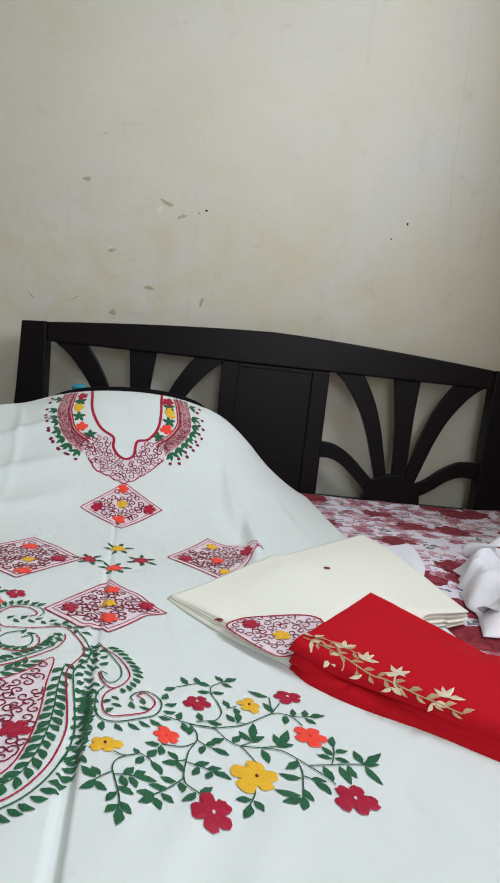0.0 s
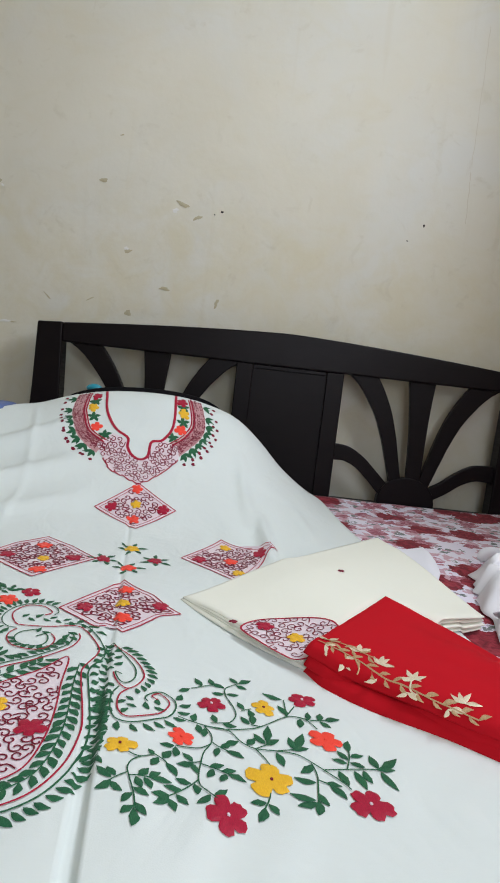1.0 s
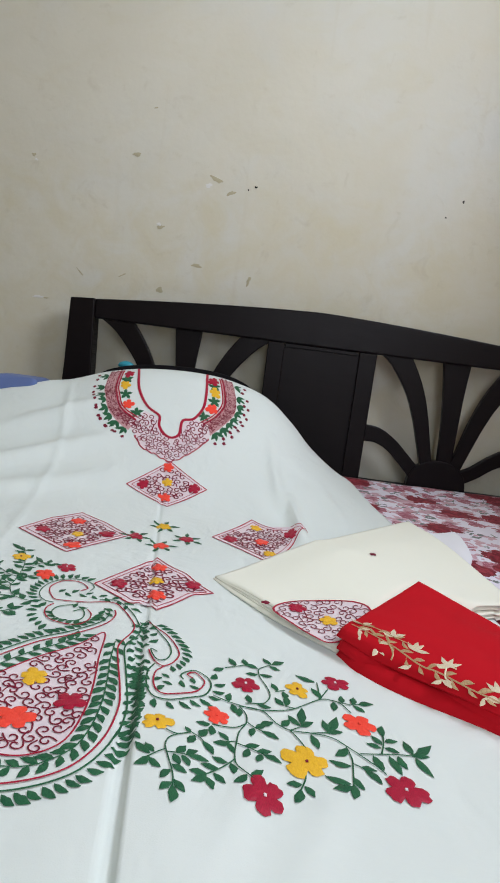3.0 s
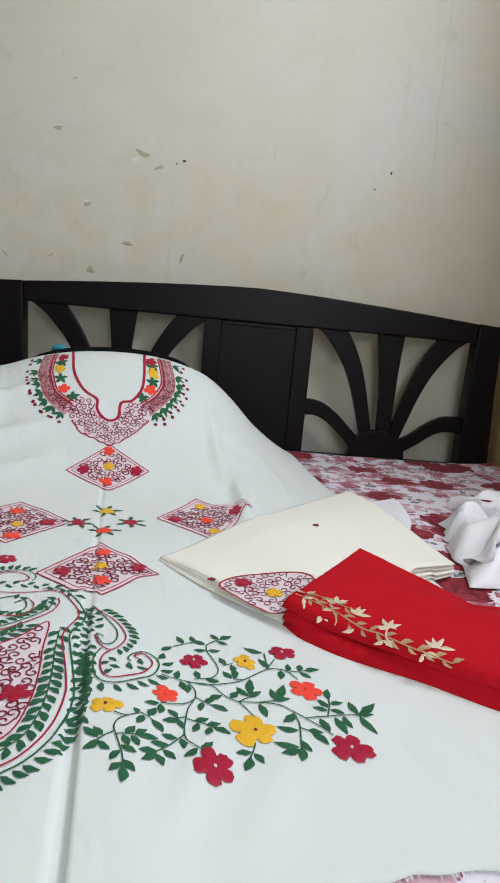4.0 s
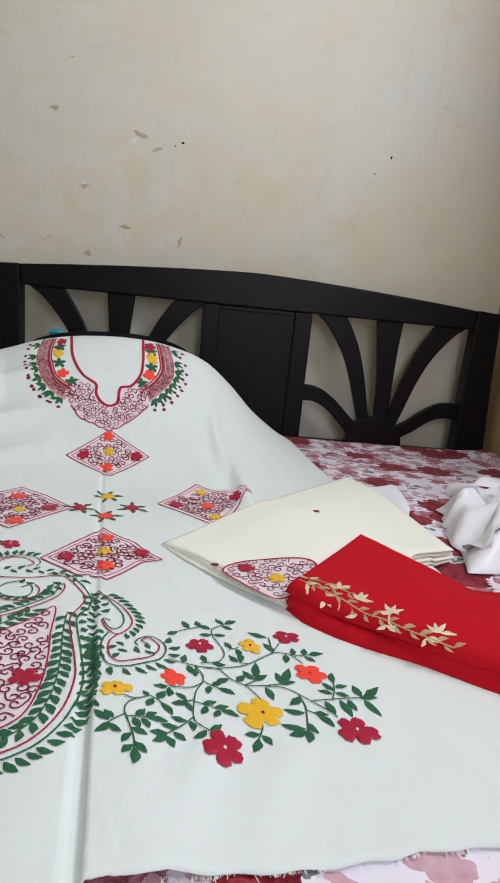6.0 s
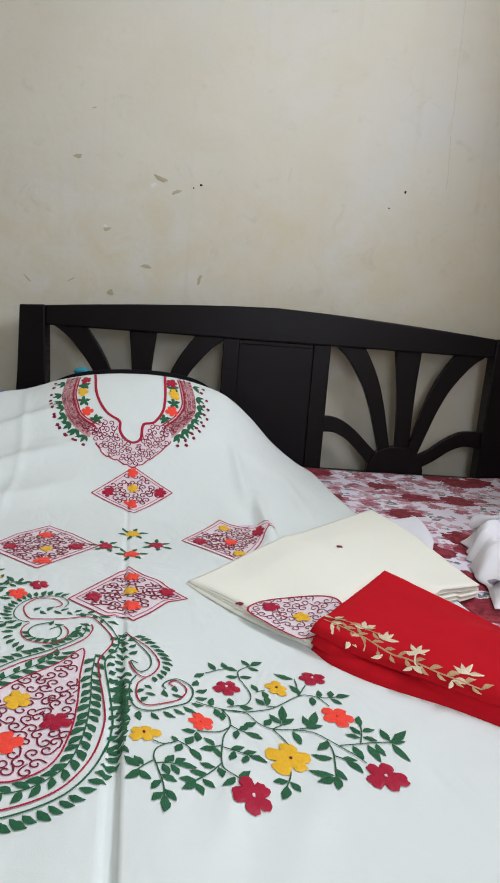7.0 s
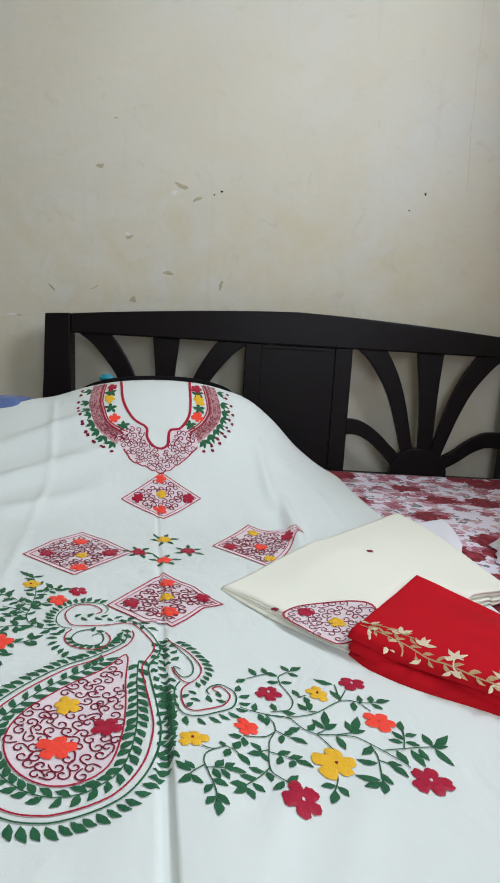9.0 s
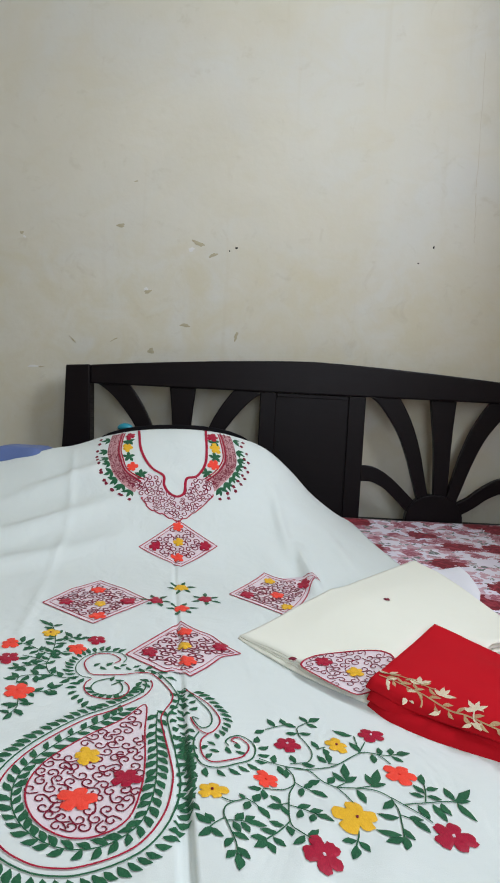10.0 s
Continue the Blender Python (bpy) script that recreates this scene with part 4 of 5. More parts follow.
HOOK_OUT = [(0.013, -1.283), (0.007, -1.298), (0.006, -1.319), (0.010, -1.338), (0.018, -1.346), (0.032, -1.346), (0.050, -1.336), (0.065, -1.325), (0.072, -1.309), (0.072, -1.296), (0.066, -1.287), (0.057, -1.283), (0.047, -1.289), (0.041, -1.299), (0.044, -1.306)]
small_p = Stitch(on_kurta).strip(SMALL, 0.0017, 0.0013, 6).strip(HOOK, 0.0017, 0.0013, 6).done("curl_motif", M_CRIM, kurta, "small curled paisley outlined in crimson and edged with green leaves")
st = Stitch(on_kurta).strip(SMALL_IN, 0.0016, 0.0013, 6).strip(HOOK_OUT, 0.0017, 0.0013, 6)
leaf_run(st, [tuple(p) for p in curve_points(offset_line(SMALL[:7], -0.004, False), 20)], 0.0088, 0.0125, 0.0066, 1, 0.9)
leaf_run(st, [tuple(p) for p in curve_points(offset_line(HOOK_OUT[:11], 0.003, False), 20)], 0.0115, 0.0135, 0.0066, -1, 1.1)
for run in ([(0.006, -1.252), (0.004, -1.232), (0.004, -1.212), (0.000, -1.196)], [(0.021, -1.294), (0.022, -1.314), (0.026, -1.328)], [(0.040, -1.326), (0.050, -1.314), (0.058, -1.306)], [(-0.002, -1.270), (0.000, -1.300), (0.000, -1.330)]):
    leaf_run(st, [tuple(p) for p in curve_points(run, 24)], 0.0072, 0.0115, 0.0062, 0, 0.9)
st.done("leaf_chain", M_GREEN, small_p)

# flower spray
def branch(stems, leaves, pts, tips=(), end=False):
    """A stitched stem; from it a leaf grows to each tip, leaving the stem at a slant, and one from its end."""
    stems.strip(pts, 0.0013, 0.0012, 6)
    line = curve_points(pts, 8)
    if end:
        d = (line[-1] - line[-6]).normalized()
        leaves.leaf(line[-1].x - d.x * 0.002, line[-1].y - d.y * 0.002, math.atan2(d.y, d.x), 0.0172, 0.0080)
    for tip in tips:
        q = Vector(tip)
        k = min(range(len(line)), key=lambda i: (line[i] - q).length)
        while k > 0 and (line[k] - q).length < 0.0125:
            k -= 1
        d = q - line[k]
        leaves.leaf(line[k].x + d.x * 0.1, line[k].y + d.y * 0.1, math.atan2(d.y, d.x), d.length * 1.02, min(0.0088, 0.0042 + 0.23 * d.length), bend=rng.uniform(-0.15, 0.15))


def spray(branches, flowers, seed, bushy=False):
    st, lv = Stitch(on_kurta), Stitch(on_kurta)
    for pts, tips, end in branches:
        branch(st, lv, pts, tips, end)
        if bushy:
            leaf_run(lv, [tuple(p) for p in curve_points(pts, 20)], 0.0115, 0.0165, 0.0080, 0, 0.85, 0.004)
    sp = st.done("flower_spray", M_GREEN, kurta, "spray of red, orange and yellow flowers on green stems")
    lv.done("leaf", M_GREEN, sp, stuff=True)
    for k, (u, v, r, m, sx, sy) in enumerate(flowers):
        f = flower_part(sp, on_kurta, u, v, r, m, seed + k, sx, sy)
        Stitch(on_kurta).flower(u, v, 0.0016, 0, 4, h=0.0022).done("flower_eye", M_DARKRED if m is M_YELLOW else M_PINK if m is M_CRIM else m, f)
    return sp


# the yellow flower's stem and the leaves under it
SPRAY_A = [
    ([(0.028, -1.392), (0.038, -1.396), (0.051, -1.389)], (), False), ([(0.051, -1.389), (0.059, -1.394), (0.062, -1.398)], ((0.046, -1.384), (0.048, -1.403), (0.065, -1.380)), True),
    ([(0.039, -1.396), (0.031, -1.403), (0.028, -1.413), (0.030, -1.424), (0.035, -1.446), (0.035, -1.460)], ((0.026, -1.451), (0.045, -1.441), (0.026, -1.463), (0.044, -1.461)), True),
    ([(0.029, -1.418), (0.021, -1.424), (0.014, -1.431)], ((0.004, -1.416), (0.024, -1.440), (0.012, -1.415)), True), ([(0.030, -1.422), (0.039, -1.421), (0.050, -1.421)], ((0.045, -1.411), (0.040, -1.433), (0.055, -1.413), (0.048, -1.432)), True)]
# the stem from the orange flower to the low crimson one
SPRAY_B = [
    ([(0.100, -1.331), (0.105, -1.342), (0.104, -1.355), (0.096, -1.370), (0.092, -1.386), (0.089, -1.402), (0.089, -1.415), (0.095, -1.424), (0.102, -1.433)], ((0.098, -1.345), (0.110, -1.421), (0.086, -1.438)), False),
    ([(0.103, -1.357), (0.092, -1.365), (0.077, -1.368), (0.070, -1.369)], ((0.057, -1.371), (0.069, -1.383)), False), ([(0.105, -1.354), (0.111, -1.360), (0.119, -1.365)], ((0.122, -1.354), (0.107, -1.372)), True),
    ([(0.093, -1.384), (0.084, -1.388)], ((0.077, -1.378), (0.088, -1.400)), True), ([(0.092, -1.387), (0.103, -1.391), (0.116, -1.398)], ((0.111, -1.386), (0.097, -1.403), (0.121, -1.392), (0.108, -1.408)), True),
    ([(0.088, -1.410), (0.076, -1.424), (0.061, -1.438)], ((0.070, -1.414), (0.086, -1.427), (0.060, -1.426), (0.077, -1.441), (0.050, -1.437), (0.067, -1.450)), True)]
# the upper stems, to the crimson and orange flowers
SPRAY_C = [
    ([(0.074, -1.321), (0.086, -1.325), (0.116, -1.332), (0.140, -1.328), (0.156, -1.321), (0.185, -1.299), (0.198, -1.297), (0.207, -1.301), (0.214, -1.315)], ((0.092, -1.312), (0.094, -1.340), (0.182, -1.280)), False),
    ([(0.186, -1.298), (0.189, -1.278), (0.190, -1.266)], ((0.171, -1.257),), False), ([(0.186, -1.298), (0.199, -1.277)], (), False), ([(0.198, -1.297), (0.213, -1.300), (0.228, -1.297)], ((0.211, -1.287), (0.197, -1.313), (0.224, -1.287), (0.228, -1.309)), True),
    ([(0.156, -1.321), (0.146, -1.320)], ((0.139, -1.308), (0.150, -1.303)), False), ([(0.151, -1.291), (0.140, -1.296)], ((0.139, -1.282), (0.149, -1.305)), False),
    ([(0.106, -1.324), (0.117, -1.322), (0.126, -1.319), (0.133, -1.307), (0.133, -1.293), (0.127, -1.271)], ((0.110, -1.310), (0.130, -1.325)), False), ([(0.127, -1.271), (0.128, -1.256), (0.138, -1.246), (0.147, -1.240)], ((0.114, -1.247), (0.137, -1.231), (0.151, -1.251), (0.114, -1.267), (0.140, -1.266)), True),
    ([(0.090, -1.262), (0.108, -1.253), (0.120, -1.250)], ((0.078, -1.271), (0.097, -1.240), (0.113, -1.238)), False)]
# the long stem to the far crimson flower
SPRAY_D = [
    ([(0.099, -1.330), (0.122, -1.333), (0.133, -1.349), (0.145, -1.357), (0.164, -1.357), (0.183, -1.359), (0.196, -1.370), (0.215, -1.391), (0.221, -1.400)], ((0.146, -1.342), (0.118, -1.355), (0.182, -1.383)), False),
    ([(0.145, -1.357), (0.152, -1.371), (0.156, -1.384)], (), False), ([(0.145, -1.357), (0.158, -1.348)], ((0.148, -1.335), (0.163, -1.321)), True), ([(0.164, -1.357), (0.182, -1.352)], ((0.181, -1.335), (0.195, -1.328), (0.167, -1.376)), True),
    ([(0.204, -1.377), (0.221, -1.374), (0.238, -1.371), (0.256, -1.369)], ((0.254, -1.351), (0.277, -1.352), (0.243, -1.387), (0.263, -1.392), (0.220, -1.393), (0.235, -1.395)), True), ([(0.225, -1.374), (0.232, -1.358), (0.236, -1.344)], ((0.225, -1.348), (0.246, -1.351), (0.217, -1.360), (0.242, -1.367)), True),
    ([(0.194, -1.370), (0.195, -1.385), (0.192, -1.400), (0.187, -1.420)], ((0.175, -1.392), (0.167, -1.413), (0.195, -1.421), (0.170, -1.426)), True), ([(0.194, -1.392), (0.202, -1.396)], ((0.212, -1.397), (0.212, -1.411)), False), ([(0.148, -1.415), (0.146, -1.422), (0.140, -1.434)], ((0.131, -1.428), (0.150, -1.438)), True)]
FLOWERS = ((0.020, -1.382, 0.0150, Y, 1, 0.9), (0.076, -1.354, 0.0148, O, 1, 0.95), (0.110, -1.289, 0.0148, R, 1, 1.0), (0.165, -1.286, 0.0128, Y, 1, 1.1), (0.211, -1.262, 0.0165, R, 1.08, 0.85), (0.217, -1.332, 0.0160, O, 1.05, 1.0),
           (0.152, -1.399, 0.0215, Y, 1.0, 1), (0.109, -1.448, 0.0185, R, 0.95, 1.15), (0.232, -1.416, 0.0185, R, 1.0, 1.1))
spray(SPRAY_A + SPRAY_B + SPRAY_C + SPRAY_D, FLOWERS, 200)

# the spray on the other half, above the large paisley
SPRAY_L = [
    ([(-0.141, -1.167), (-0.156, -1.166), (-0.172, -1.160), (-0.181, -1.149), (-0.187, -1.130), (-0.186, -1.113), (-0.186, -1.086), (-0.188, -1.057), (-0.197, -1.015)], ((-0.172, -1.145), (-0.197, -1.140), (-0.172, -1.062), (-0.205, -1.050), (-0.176, -1.048)), False),
    ([(-0.197, -1.015), (-0.204, -0.998)], ((-0.190, -0.992), (-0.226, -0.978), (-0.214, -1.006)), True), ([(-0.187, -1.109), (-0.172, -1.093), (-0.163, -1.087)], ((-0.172, -1.108), (-0.182, -1.085)), False), ([(-0.187, -1.126), (-0.204, -1.114), (-0.225, -1.107)], ((-0.210, -1.128), (-0.205, -1.104)), False),
    ([(-0.187, -1.100), (-0.200, -1.094), (-0.216, -1.079), (-0.236, -1.068)], ((-0.216, -1.100), (-0.200, -1.078), (-0.228, -1.090), (-0.236, -1.048), (-0.222, -1.052)), False), ([(-0.176, -1.056), (-0.162, -1.040), (-0.146, -1.046)], ((-0.178, -1.022), (-0.156, -1.026), (-0.160, -1.056)), False),
    ([(-0.187, -1.130), (-0.206, -1.136), (-0.222, -1.142)], ((-0.206, -1.123), (-0.212, -1.152), (-0.232, -1.132)), True), ([(-0.172, -1.160), (-0.197, -1.163), (-0.214, -1.170), (-0.214, -1.188)], ((-0.200, -1.148), (-0.190, -1.180), (-0.226, -1.160), (-0.232, -1.176)), False),
    ([(-0.195, -1.205), (-0.178, -1.204), (-0.166, -1.194)], ((-0.172, -1.182), (-0.160, -1.206), (-0.186, -1.216)), True), ([(-0.205, -1.215), (-0.200, -1.240), (-0.204, -1.256)], ((-0.184, -1.232), (-0.218, -1.238), (-0.190, -1.256), (-0.216, -1.252)), True)]
FL_L = ((-0.201, -1.027, 0.0150, Y, 1, 1.1), (-0.128, -1.044, 0.0150, R, 1, 1.05), (-0.153, -1.078, 0.0150, O, 1, 1.1), (-0.252, -1.070, 0.0145, O, 1, 1.05), (-0.243, -1.115, 0.0170, R, 1, 1.1), (-0.208, -1.205, 0.0195, O, 1.05, 1.1), (-0.30, -1.15, 0.02, Y, 1, 1), (-0.285, -1.24, 0.02, R, 1, 1))
spray(SPRAY_L, FL_L, 300, True)

# ---- folded cream cloth ----
A, B, C, D = Vector((-0.172, -1.006)), Vector((0.211, -0.582)), Vector((0.292, -0.985)), Vector((-0.004, -1.190))
RL = Vector((-0.010, -1.195))
E1 = Vector((0.813, -0.582))
E2 = Vector((0.582, 0.813))


def red_st(x, y):
    d = Vector((x, y)) - RL
    return d.dot(E1), d.dot(E2)


def pale_top(x, y, s, t):
    z = 0.5110 + 0.006 * smooth(0.0, 0.35, t) * (1 - s) + 0.0215 * smooth(0.0, 0.42, s) * (1 - 0.15 * t) + 0.006 * smooth(0.0, 0.3, t) * smooth(0.1, 0.3, s)
    z -= 0.011 * smooth(0.6, 1.0, s) * smooth(0.35, 1.0, t)
    z += 0.0025 * math.exp(-((s - 0.42 - 0.15 * t) / 0.035) ** 2) * smooth(0.7, 0.2, t)
    a, b = red_st(x, y)
    under = smooth(-0.015, 0.03, a) * smooth(0.25, 0.215, b)
    return z - under * max(0.0, z - 0.514) + 0.0012 * noise.noise(Vector((x * 14, y * 14, 7)))


cream = tagged(empty("folded_cream_cloth"), "folded cream cotton cloth lying on the embroidered panel", "cloth")
for k in range(4):
    jit = random.Random(40 + k)
    ins = [(jit.uniform(-0.004, 0.006)) * (1 if k else 0) for _ in range(4)]

    def pale_surf(s, t, k=k, ins=ins):
        s2, t2 = ins[0] + s * (1 - ins[0] - ins[1] * 2), ins[2] + t * (1 - ins[2] - ins[3])
        p = (A * (1 - s2) + B * s2) * (1 - t2) + (D * (1 - s2) + C * s2) * t2
        p = p - (B - A).normalized() * (0.002 + 0.0035 * k) * math.sin(math.pi * min(1.0, t2 * 0.9 + 0.05)) * smooth(0.12, 0.0, s2)
        z = pale_top(p.x, p.y, s2, t2)
        low = kurta_z(p.x, p.y) if p.x < kurta_right(p.y) else sheet_z(p.x, p.y) + 0.001
        return p.x, p.y, low + 0.0015 + max(z - low - 0.0015, 0.0025) * (1 - k / 4.0) + 0.0006 * math.sin(9 * s + k) + 0.0006
    slab("fold", pale_surf, 0.0042 if k else 0.004, 60, 44, M_PALE, cream)


def on_pale(u, v, h):
    """u along the first edge, v across, both from nought to one."""
    p = (A * (1 - u) + B * u) * (1 - v) + (D * (1 - u) + C * u) * v
    low = kurta_z(p.x, p.y) if p.x < kurta_right(p.y) else sheet_z(p.x, p.y) + 0.001
    return p.x, p.y, low + 0.0015 + max(pale_top(p.x, p.y, u, v) - low - 0.0015, 0.0025) + 0.0006 * math.sin(9 * u) + 0.0006 + h


def pale_uv(x, y):
    u = v = 0.5
    for _ in range(30):
        p = (A * (1 - u) + B * u) * (1 - v) + (D * (1 - u) + C * u) * v
        pu, pv = (B - A) * (1 - v) + (C - D) * v, (D - A) * (1 - u) + (C - B) * u
        d = Vector((x, y)) - p
        det = pu.x * pv.y - pu.y * pv.x
        u, v = u + (d.x * pv.y - d.y * pv.x) / det, v + (pu.x * d.y - pu.y * d.x) / det
    return u, v


def on_pale_xy(x, y, h):
    return on_pale(*pale_uv(x, y), h)


for k, (x, y) in enumerate(((0.081, -0.890), (-0.095, -1.100))):
    Stitch(on_pale_xy).flower(x, y, 0.0062, k, 4, seed=k).done("stitched_dot", M_DARKRED, cream)
PM = [(-0.085, -1.118), (-0.062, -1.088), (-0.020, -1.080), (0.030, -1.090), (0.045, -1.12), (0.02, -1.16), (-0.015, -1.190), (-0.034, -1.180), (-0.062, -1.150)]
pm = Stitch(on_pale_xy).patch(outline_of(PM, 4)).done("paisley_motif", M_PINK, cream, "pink paisley end with crimson scrolls")
Stitch(on_pale_xy).strip(PM, 0.0030, 0.0013, 5, True).done("border", M_CRIM, pm)
Stitch(on_pale_xy).swirls(outline_of(PM, 4), 0.0150, 0.0050, 31).done("scroll", M_DARKRED, pm, stuff=True)
flower_part(pm, on_pale_xy, -0.053, -1.107, 0.0125, M_CRIM, 401, 1.0, 1.0, 0.0022)
flower_part(pm, on_pale_xy, -0.013, -1.134, 0.0125, M_YELLOW, 402, 1.0, 1.0, 0.0022)

# white tissue slipped under the cream cloth
TP = (Vector((0.205, -0.570)), Vector((0.330, -0.535)), Vector((0.312, -0.715)), Vector((0.24, -0.90)))


def tissue_surf(s, t):
    p = (TP[0] * (1 - s) + TP[1] * s) * (1 - t) + (TP[3] * (1 - s) + TP[2] * s) * t
    bulge = 0.014 * s * math.sin(math.pi * t) * 0.5
    return p.x + bulge, p.y, max(sheet_z(p.x, p.y), kurta_z(p.x, p.y) if p.x < kurta_right(p.y) else 0) + 0.006 + 0.008 * smooth(0.2, 0.9, s) + 0.002 * math.sin(7 * s + 5 * t)


tagged(slab("tissue_paper", tissue_surf, 0.02, 24, 24, M_PAPER, floor_z=BED + 0.003), "folded white tissue paper under the cream cloth", "paper")

# ---- folded red cloth ----
red = tagged(empty("folded_red_cloth"), "folded red crepe cloth with gold thread embroidery on the bed", "cloth")
RLEN, RWID = 0.52, 0.232


def red_xy(s, t):
    front = -0.004 * math.sin(math.pi * min(1.0, s / 0.30)) if s < 0.30 else 0.0
    p = RL + E1 * s + E2 * (t * RWID + (1 - t) * front)
    return p.x, p.y


def red_top(s, t):
    z = 0.5475 + 0.0015 * t
    z += 0.003 * smooth(0.06, 0.0, s) * smooth(0.6, 1.0, t)
    z -= 0.036 * max(0.0, 1 - abs(s - 0.178) / 0.172) * smooth(0.45, 1.0, t)
    z += 0.028 * smooth(0.20, 0.38, s) * smooth(0.5, 1.0, t)
    z -= 0.013 * smooth(0.17, -0.03, t) * smooth(0.0, 0.06, s) + 0.004 * smooth(0.05, 0.0, t)
    z -= 0.004 * smooth(0.05, 0.0, s)
    x, y = red_xy(s, t)
    return z + 0.002 * noise.noise(Vector((x * 16, y * 16, 3))) + 0.0012 * math.sin(26 * t + 6 * s) * smooth(0.5, 0.1, t)


# three folds, the lower two rolled out further than the top one: height, front overhang, start
for k, (level, out, start) in enumerate(((1.0, 0.002, 0.000), (0.66, 0.008, 0.003), (0.32, 0.014, 0.001))):
    ph = 1.3 + 2.1 * k

    def red_surf(u, t, k=k, level=level, out=out, start=start, ph=ph):
        s = start + u * (RLEN - start)
        x, y = red_xy(s, t)
        push = (out * smooth(-0.01, 0.04, s) * (1 - 0.9 * smooth(0.05, 0.20, s)) + (0.0035 * math.sin(13 * s + ph) + 0.0018 * math.sin(37 * s + 2 * ph)) * (k > 0)) * smooth(0.25, 0.0, t)
        x, y = x - E2.x * push, y - E2.y * push
        z = red_top(s, t)
        low = (kurta_z(x, y) if x < kurta_right(y) else sheet_z(x, y)) + 0.003
        h = max(z - low, 0.006)
        wave = (0.0024 * math.sin(15 * s + ph) + 0.0013 * math.sin(41 * s + 2 * ph)) * (k > 0) * smooth(0.6, 0.0, t)
        droop = 0.004 * (k > 0) * smooth(0.06, 0.0, t)
        return x, y, low + h * level + wave - droop
    slab("fold", red_surf, 0.0125, 90, 80, M_RED, red, soft_edge=0.55)


def on_red(u, v, h):
    """u metres along the cloth, v metres across."""
    x, y = red_xy(u, v / RWID)
    low = (kurta_z(x, y) if x < kurta_right(y) else sheet_z(x, y)) + 0.003
    return x, y, low + max(red_top(u, v / RWID) - low, 0.006) + h


def on_red_xy(x, y, h):
    return on_red(*red_st(x, y), h)


GS = [(0.006, -1.192), (0.024, -1.204), (0.048, -1.222), (0.076, -1.250), (0.093, -1.262), (0.119, -1.284), (0.140, -1.299), (0.157, -1.312)]
gold = Stitch(on_red_xy).strip(GS, 0.0015, 0.0014, 8).strip([(0.012, -1.186), (0.035, -1.196), (0.057, -1.213), (0.071, -1.223)], 0.0013, 0.0014, 8).done("gold_sprig", M_GOLD, red, "sprig of gold and cream thread leaves and flowers")
gl, gc = Stitch(on_red_xy), Stitch(on_red_xy)
leaf_run(gl, [tuple(p) for p in curve_points(GS, 24)], 0.0085, 0.0140, 0.0048, 0, 0.55)
leaf_run(gl, [(0.012 + 0.0012 * k, -1.186 - 0.00075 * k) for k in range(48)], 0.0090, 0.0130, 0.0045, 0, 0.6)
for x, y, n, r0 in ((0.014, -1.200, 2, 4.6), (0.020, -1.188, 2, 0.6), (0.034, -1.219, 3, 4.2), (0.055, -1.210, 3, 0.4), (0.074, -1.232, 4, -0.3), (0.068, -1.248, 1, 3.3), (0.106, -1.258, 4, 0.2), (0.096, -1.270, 2, 3.6), (0.148, -1.294, 4, -0.1), (0.131, -1.296, 2, 4.2)):
    for k in range(n):
        a = r0 + k * 3.2 / n + rng.uniform(-0.2, 0.2)
        gc.leaf(x, y, a, rng.uniform(0.013, 0.018), rng.uniform(0.0052, 0.0070))
gl.done("leaf", M_GOLD, gold, stuff=True)
gc.done("petal", M_CREAMTHREAD, gold, "cream silk petals", stuff=True)
Stitch(on_red_xy).strip([(0.047, -1.222), (0.050, -1.232), (0.047, -1.240)], 0.0018, 0.0016, 6).done("tendril", M_GOLD, gold)
Stitch(on_red_xy).strip([(0.104, -1.276), (0.099, -1.268), (0.104, -1.258), (0.112, -1.262)], 0.0018, 0.0016, 6).done("tendril", M_CREAMTHREAD, gold)

# ---- plastic bag ----
bag = tagged(empty("plastic_bag"), "crumpled white plastic carrier bag with blue print on the bed", "bag")
Q = (Vector((0.375, -0.690)), Vector((0.660, -0.560)), Vector((0.740, -0.960)), Vector((0.300, -1.030)))


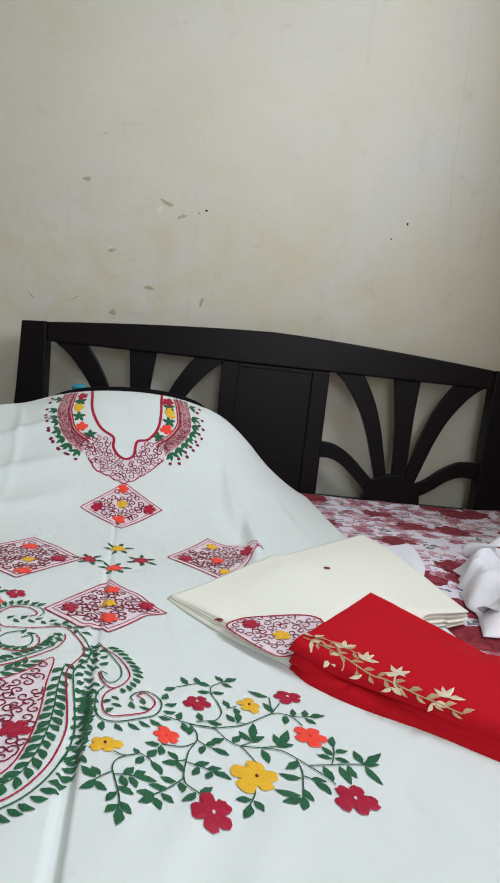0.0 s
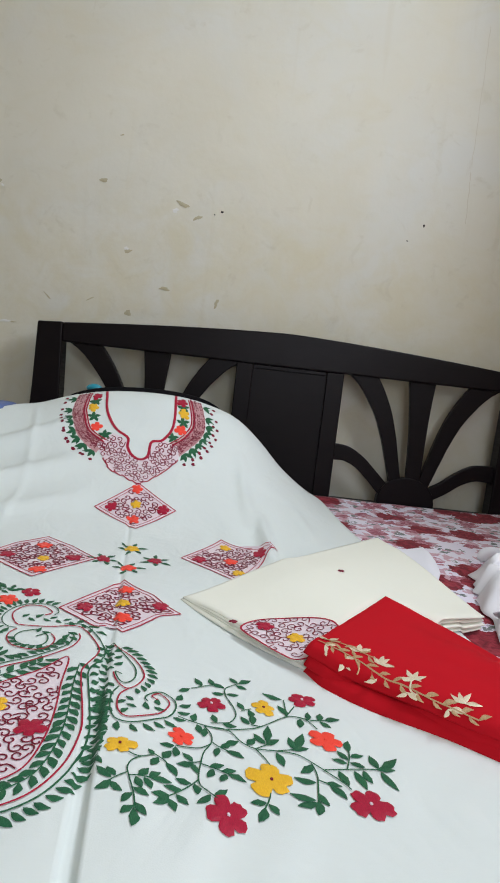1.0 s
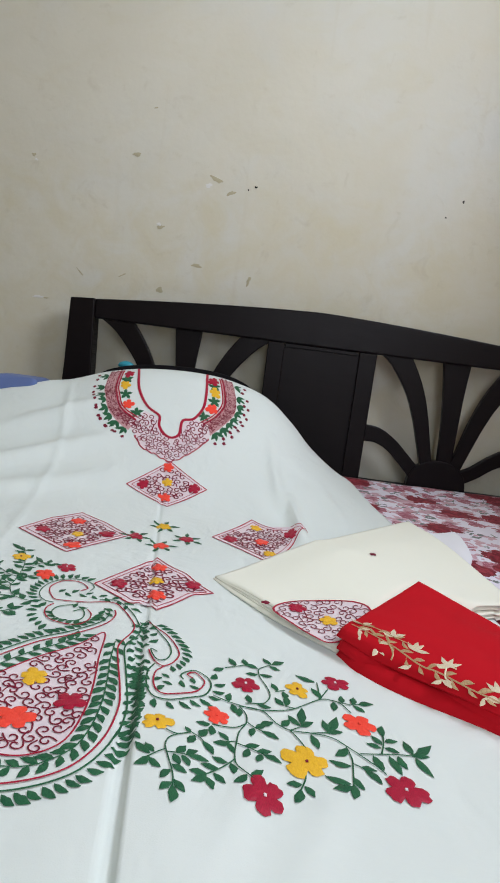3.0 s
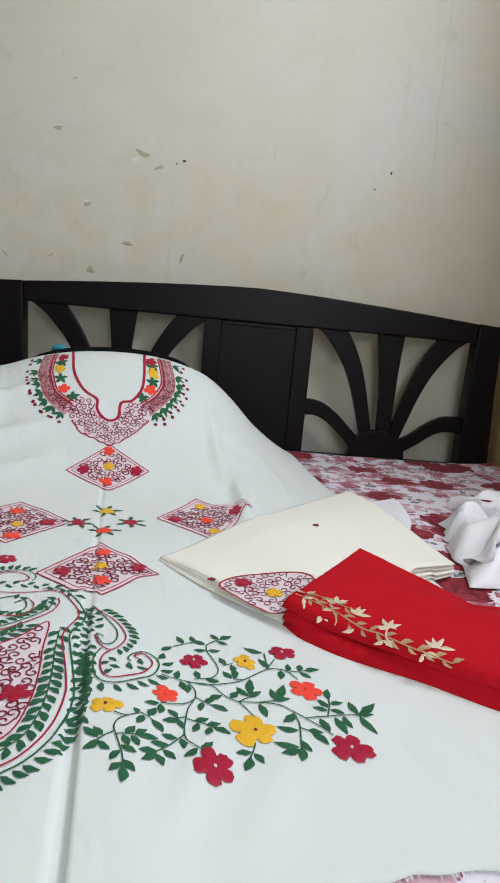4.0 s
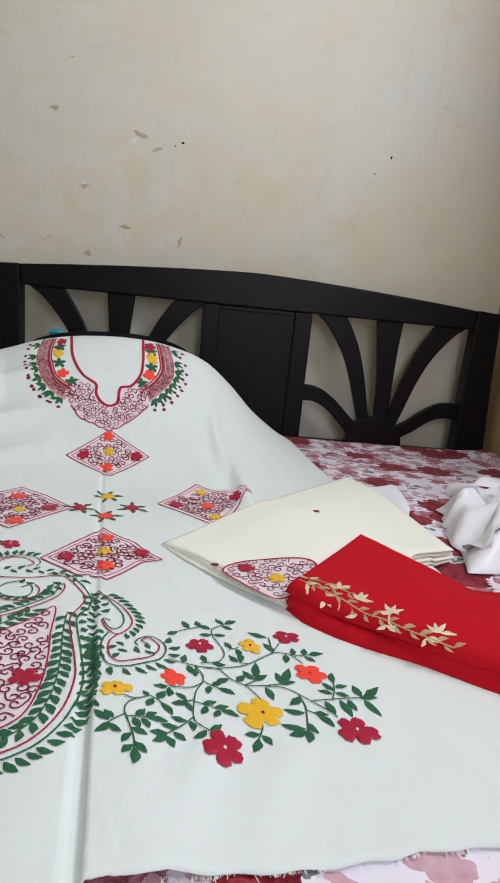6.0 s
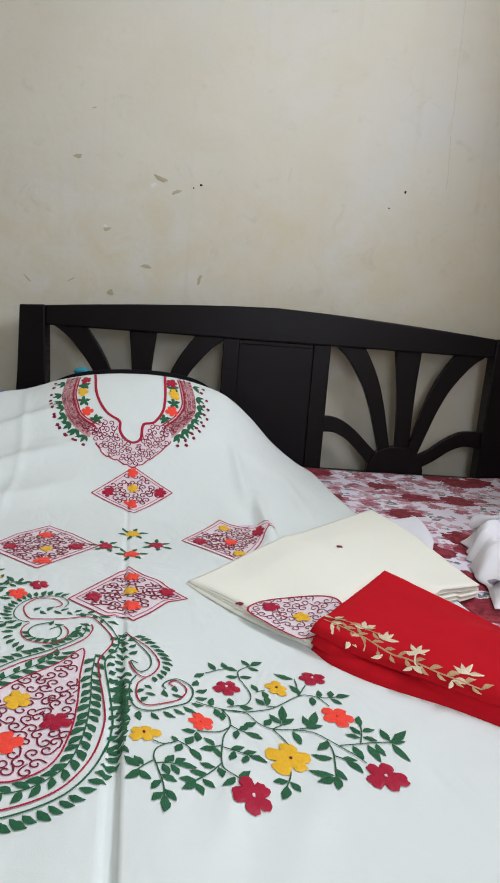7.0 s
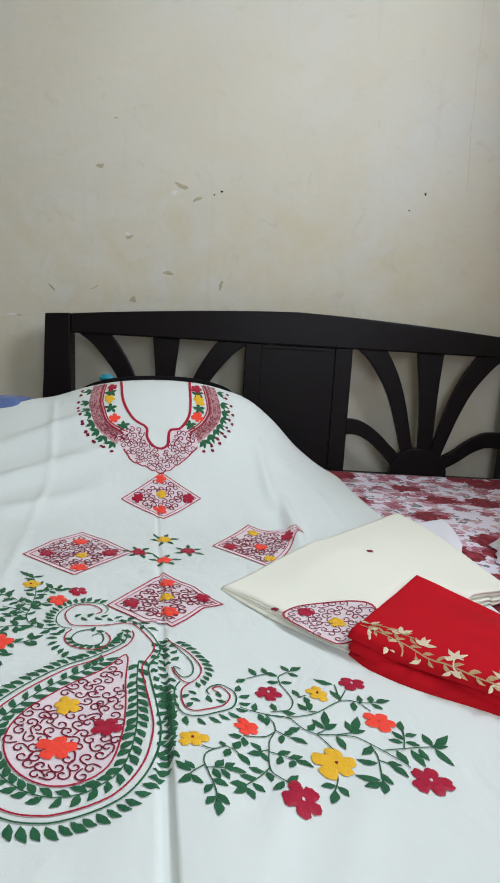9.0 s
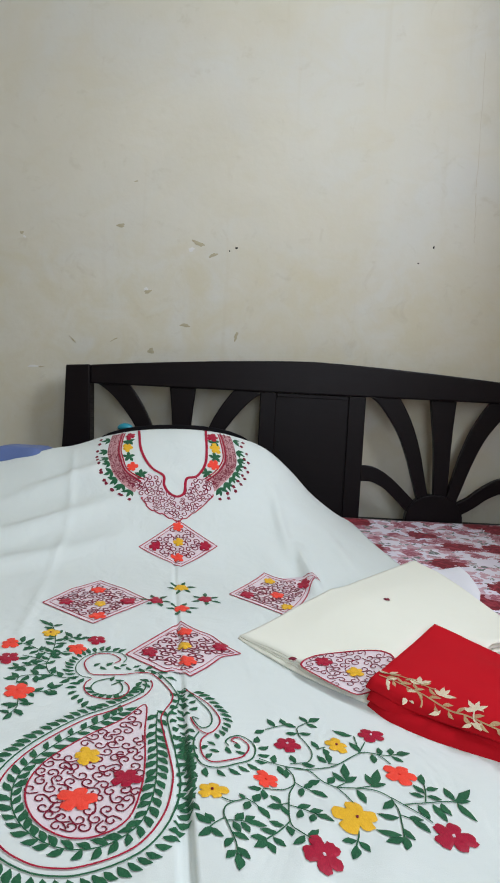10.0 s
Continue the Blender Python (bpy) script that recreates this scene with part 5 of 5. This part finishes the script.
def bag_surf(s, t):
    p = (Q[0] * (1 - s) + Q[1] * s) * (1 - t) + (Q[3] * (1 - s) + Q[2] * s) * t
    e = (1 - (2 * s - 1) ** 6) * (1 - (2 * t - 1) ** 6)
    n1 = noise.noise(Vector((p.x * 7, p.y * 7, 1.3)))
    n2 = noise.noise(Vector((p.x * 15 + 3, p.y * 15, 5)))
    # a raised mouth round a hollow, and a broad fold slung across the front
    ds, dt = s - 0.36, (t - 0.34) * 1.1
    r, th = math.hypot(ds, dt), math.atan2(dt, ds)
    mouth = 0.058 * math.exp(-((r - 0.30 - 0.03 * math.sin(3 * th)) / 0.11) ** 2)
    sling = 0.046 * max(0.0, 1 - abs(t - 0.98 + 0.62 * s) / 0.22)
    crumple = 0.011 * noise.noise(Vector((p.x * 22 + 9, p.y * 22, 3))) + 0.006 * noise.noise(Vector((p.x * 47, p.y * 47 + 2, 6)))
    z = sheet_z(p.x, p.y) + 0.005 + e * (0.022 + mouth + max(sling - 0.5 * mouth, 0.0) + 0.012 * n1 + crumple)
    rag = 0.030 * noise.noise(Vector((3 * math.cos(th), 3 * math.sin(th), 8))) + 0.012 * n2
    return p.x + rag * math.cos(th), p.y - rag * math.sin(th), max(z, sheet_z(p.x, p.y) + 0.005)


slab("body", bag_surf, 0.4, 56, 56, M_BAG, bag, floor_z=BED + 0.006, soft_edge=0.2)



def handle(pts, width, twist):
    line = curve_points(pts, 10)
    verts, faces = [], []
    for i, p in enumerate(line):
        d = (line[min(i + 1, len(line) - 1)] - line[max(i - 1, 0)]).normalized()
        side = d.cross(Vector((0, 0, 1))).normalized()
        a = twist + 0.8 * math.sin(i * 0.35)
        up = side.cross(d)
        wv = (side * math.cos(a) + up * math.sin(a)) * width * (0.75 + 0.25 * math.sin(i * 0.5)) / 2
        nn = up * math.cos(a) * 0.004 + side * -math.sin(a) * 0.004
        verts += [p - wv, p - wv * 0.4 + nn, p + wv * 0.4 - nn, p + wv]
    for i in range(len(line) - 1):
        for k in range(3):
            a = 4 * i + k
            faces.append((a, a + 1, a + 5, a + 4))
    ob = mesh_ob("handle", verts, faces, M_BAG, bag)
    sol = ob.modifiers.new("thickness", "SOLIDIFY")
    sol.thickness = 0.0012
    return ob


handle([(0.40, -0.70, 0.535), (0.43, -0.735, 0.575), (0.50, -0.72, 0.588), (0.58, -0.66, 0.590), (0.68, -0.60, 0.575), (0.74, -0.60, 0.53)], 0.045, 0.5)
handle([(0.33, -0.98, 0.53), (0.40, -0.92, 0.560), (0.50, -0.84, 0.580), (0.60, -0.76, 0.590), (0.70, -0.72, 0.56)], 0.07, 0.3)
for k in range(7):
    x, y, z = bag_surf(0.52 + 0.045 * k, 0.20 - 0.015 * k)
    q = 0.0085 if k % 2 else 0.006
    part("print_bar", box((x - 0.007, y - q * 0.8, z + 0.0008), (x + 0.005, y + q, z + 0.0024)), M_PRINT, bag, "blue printed bar")
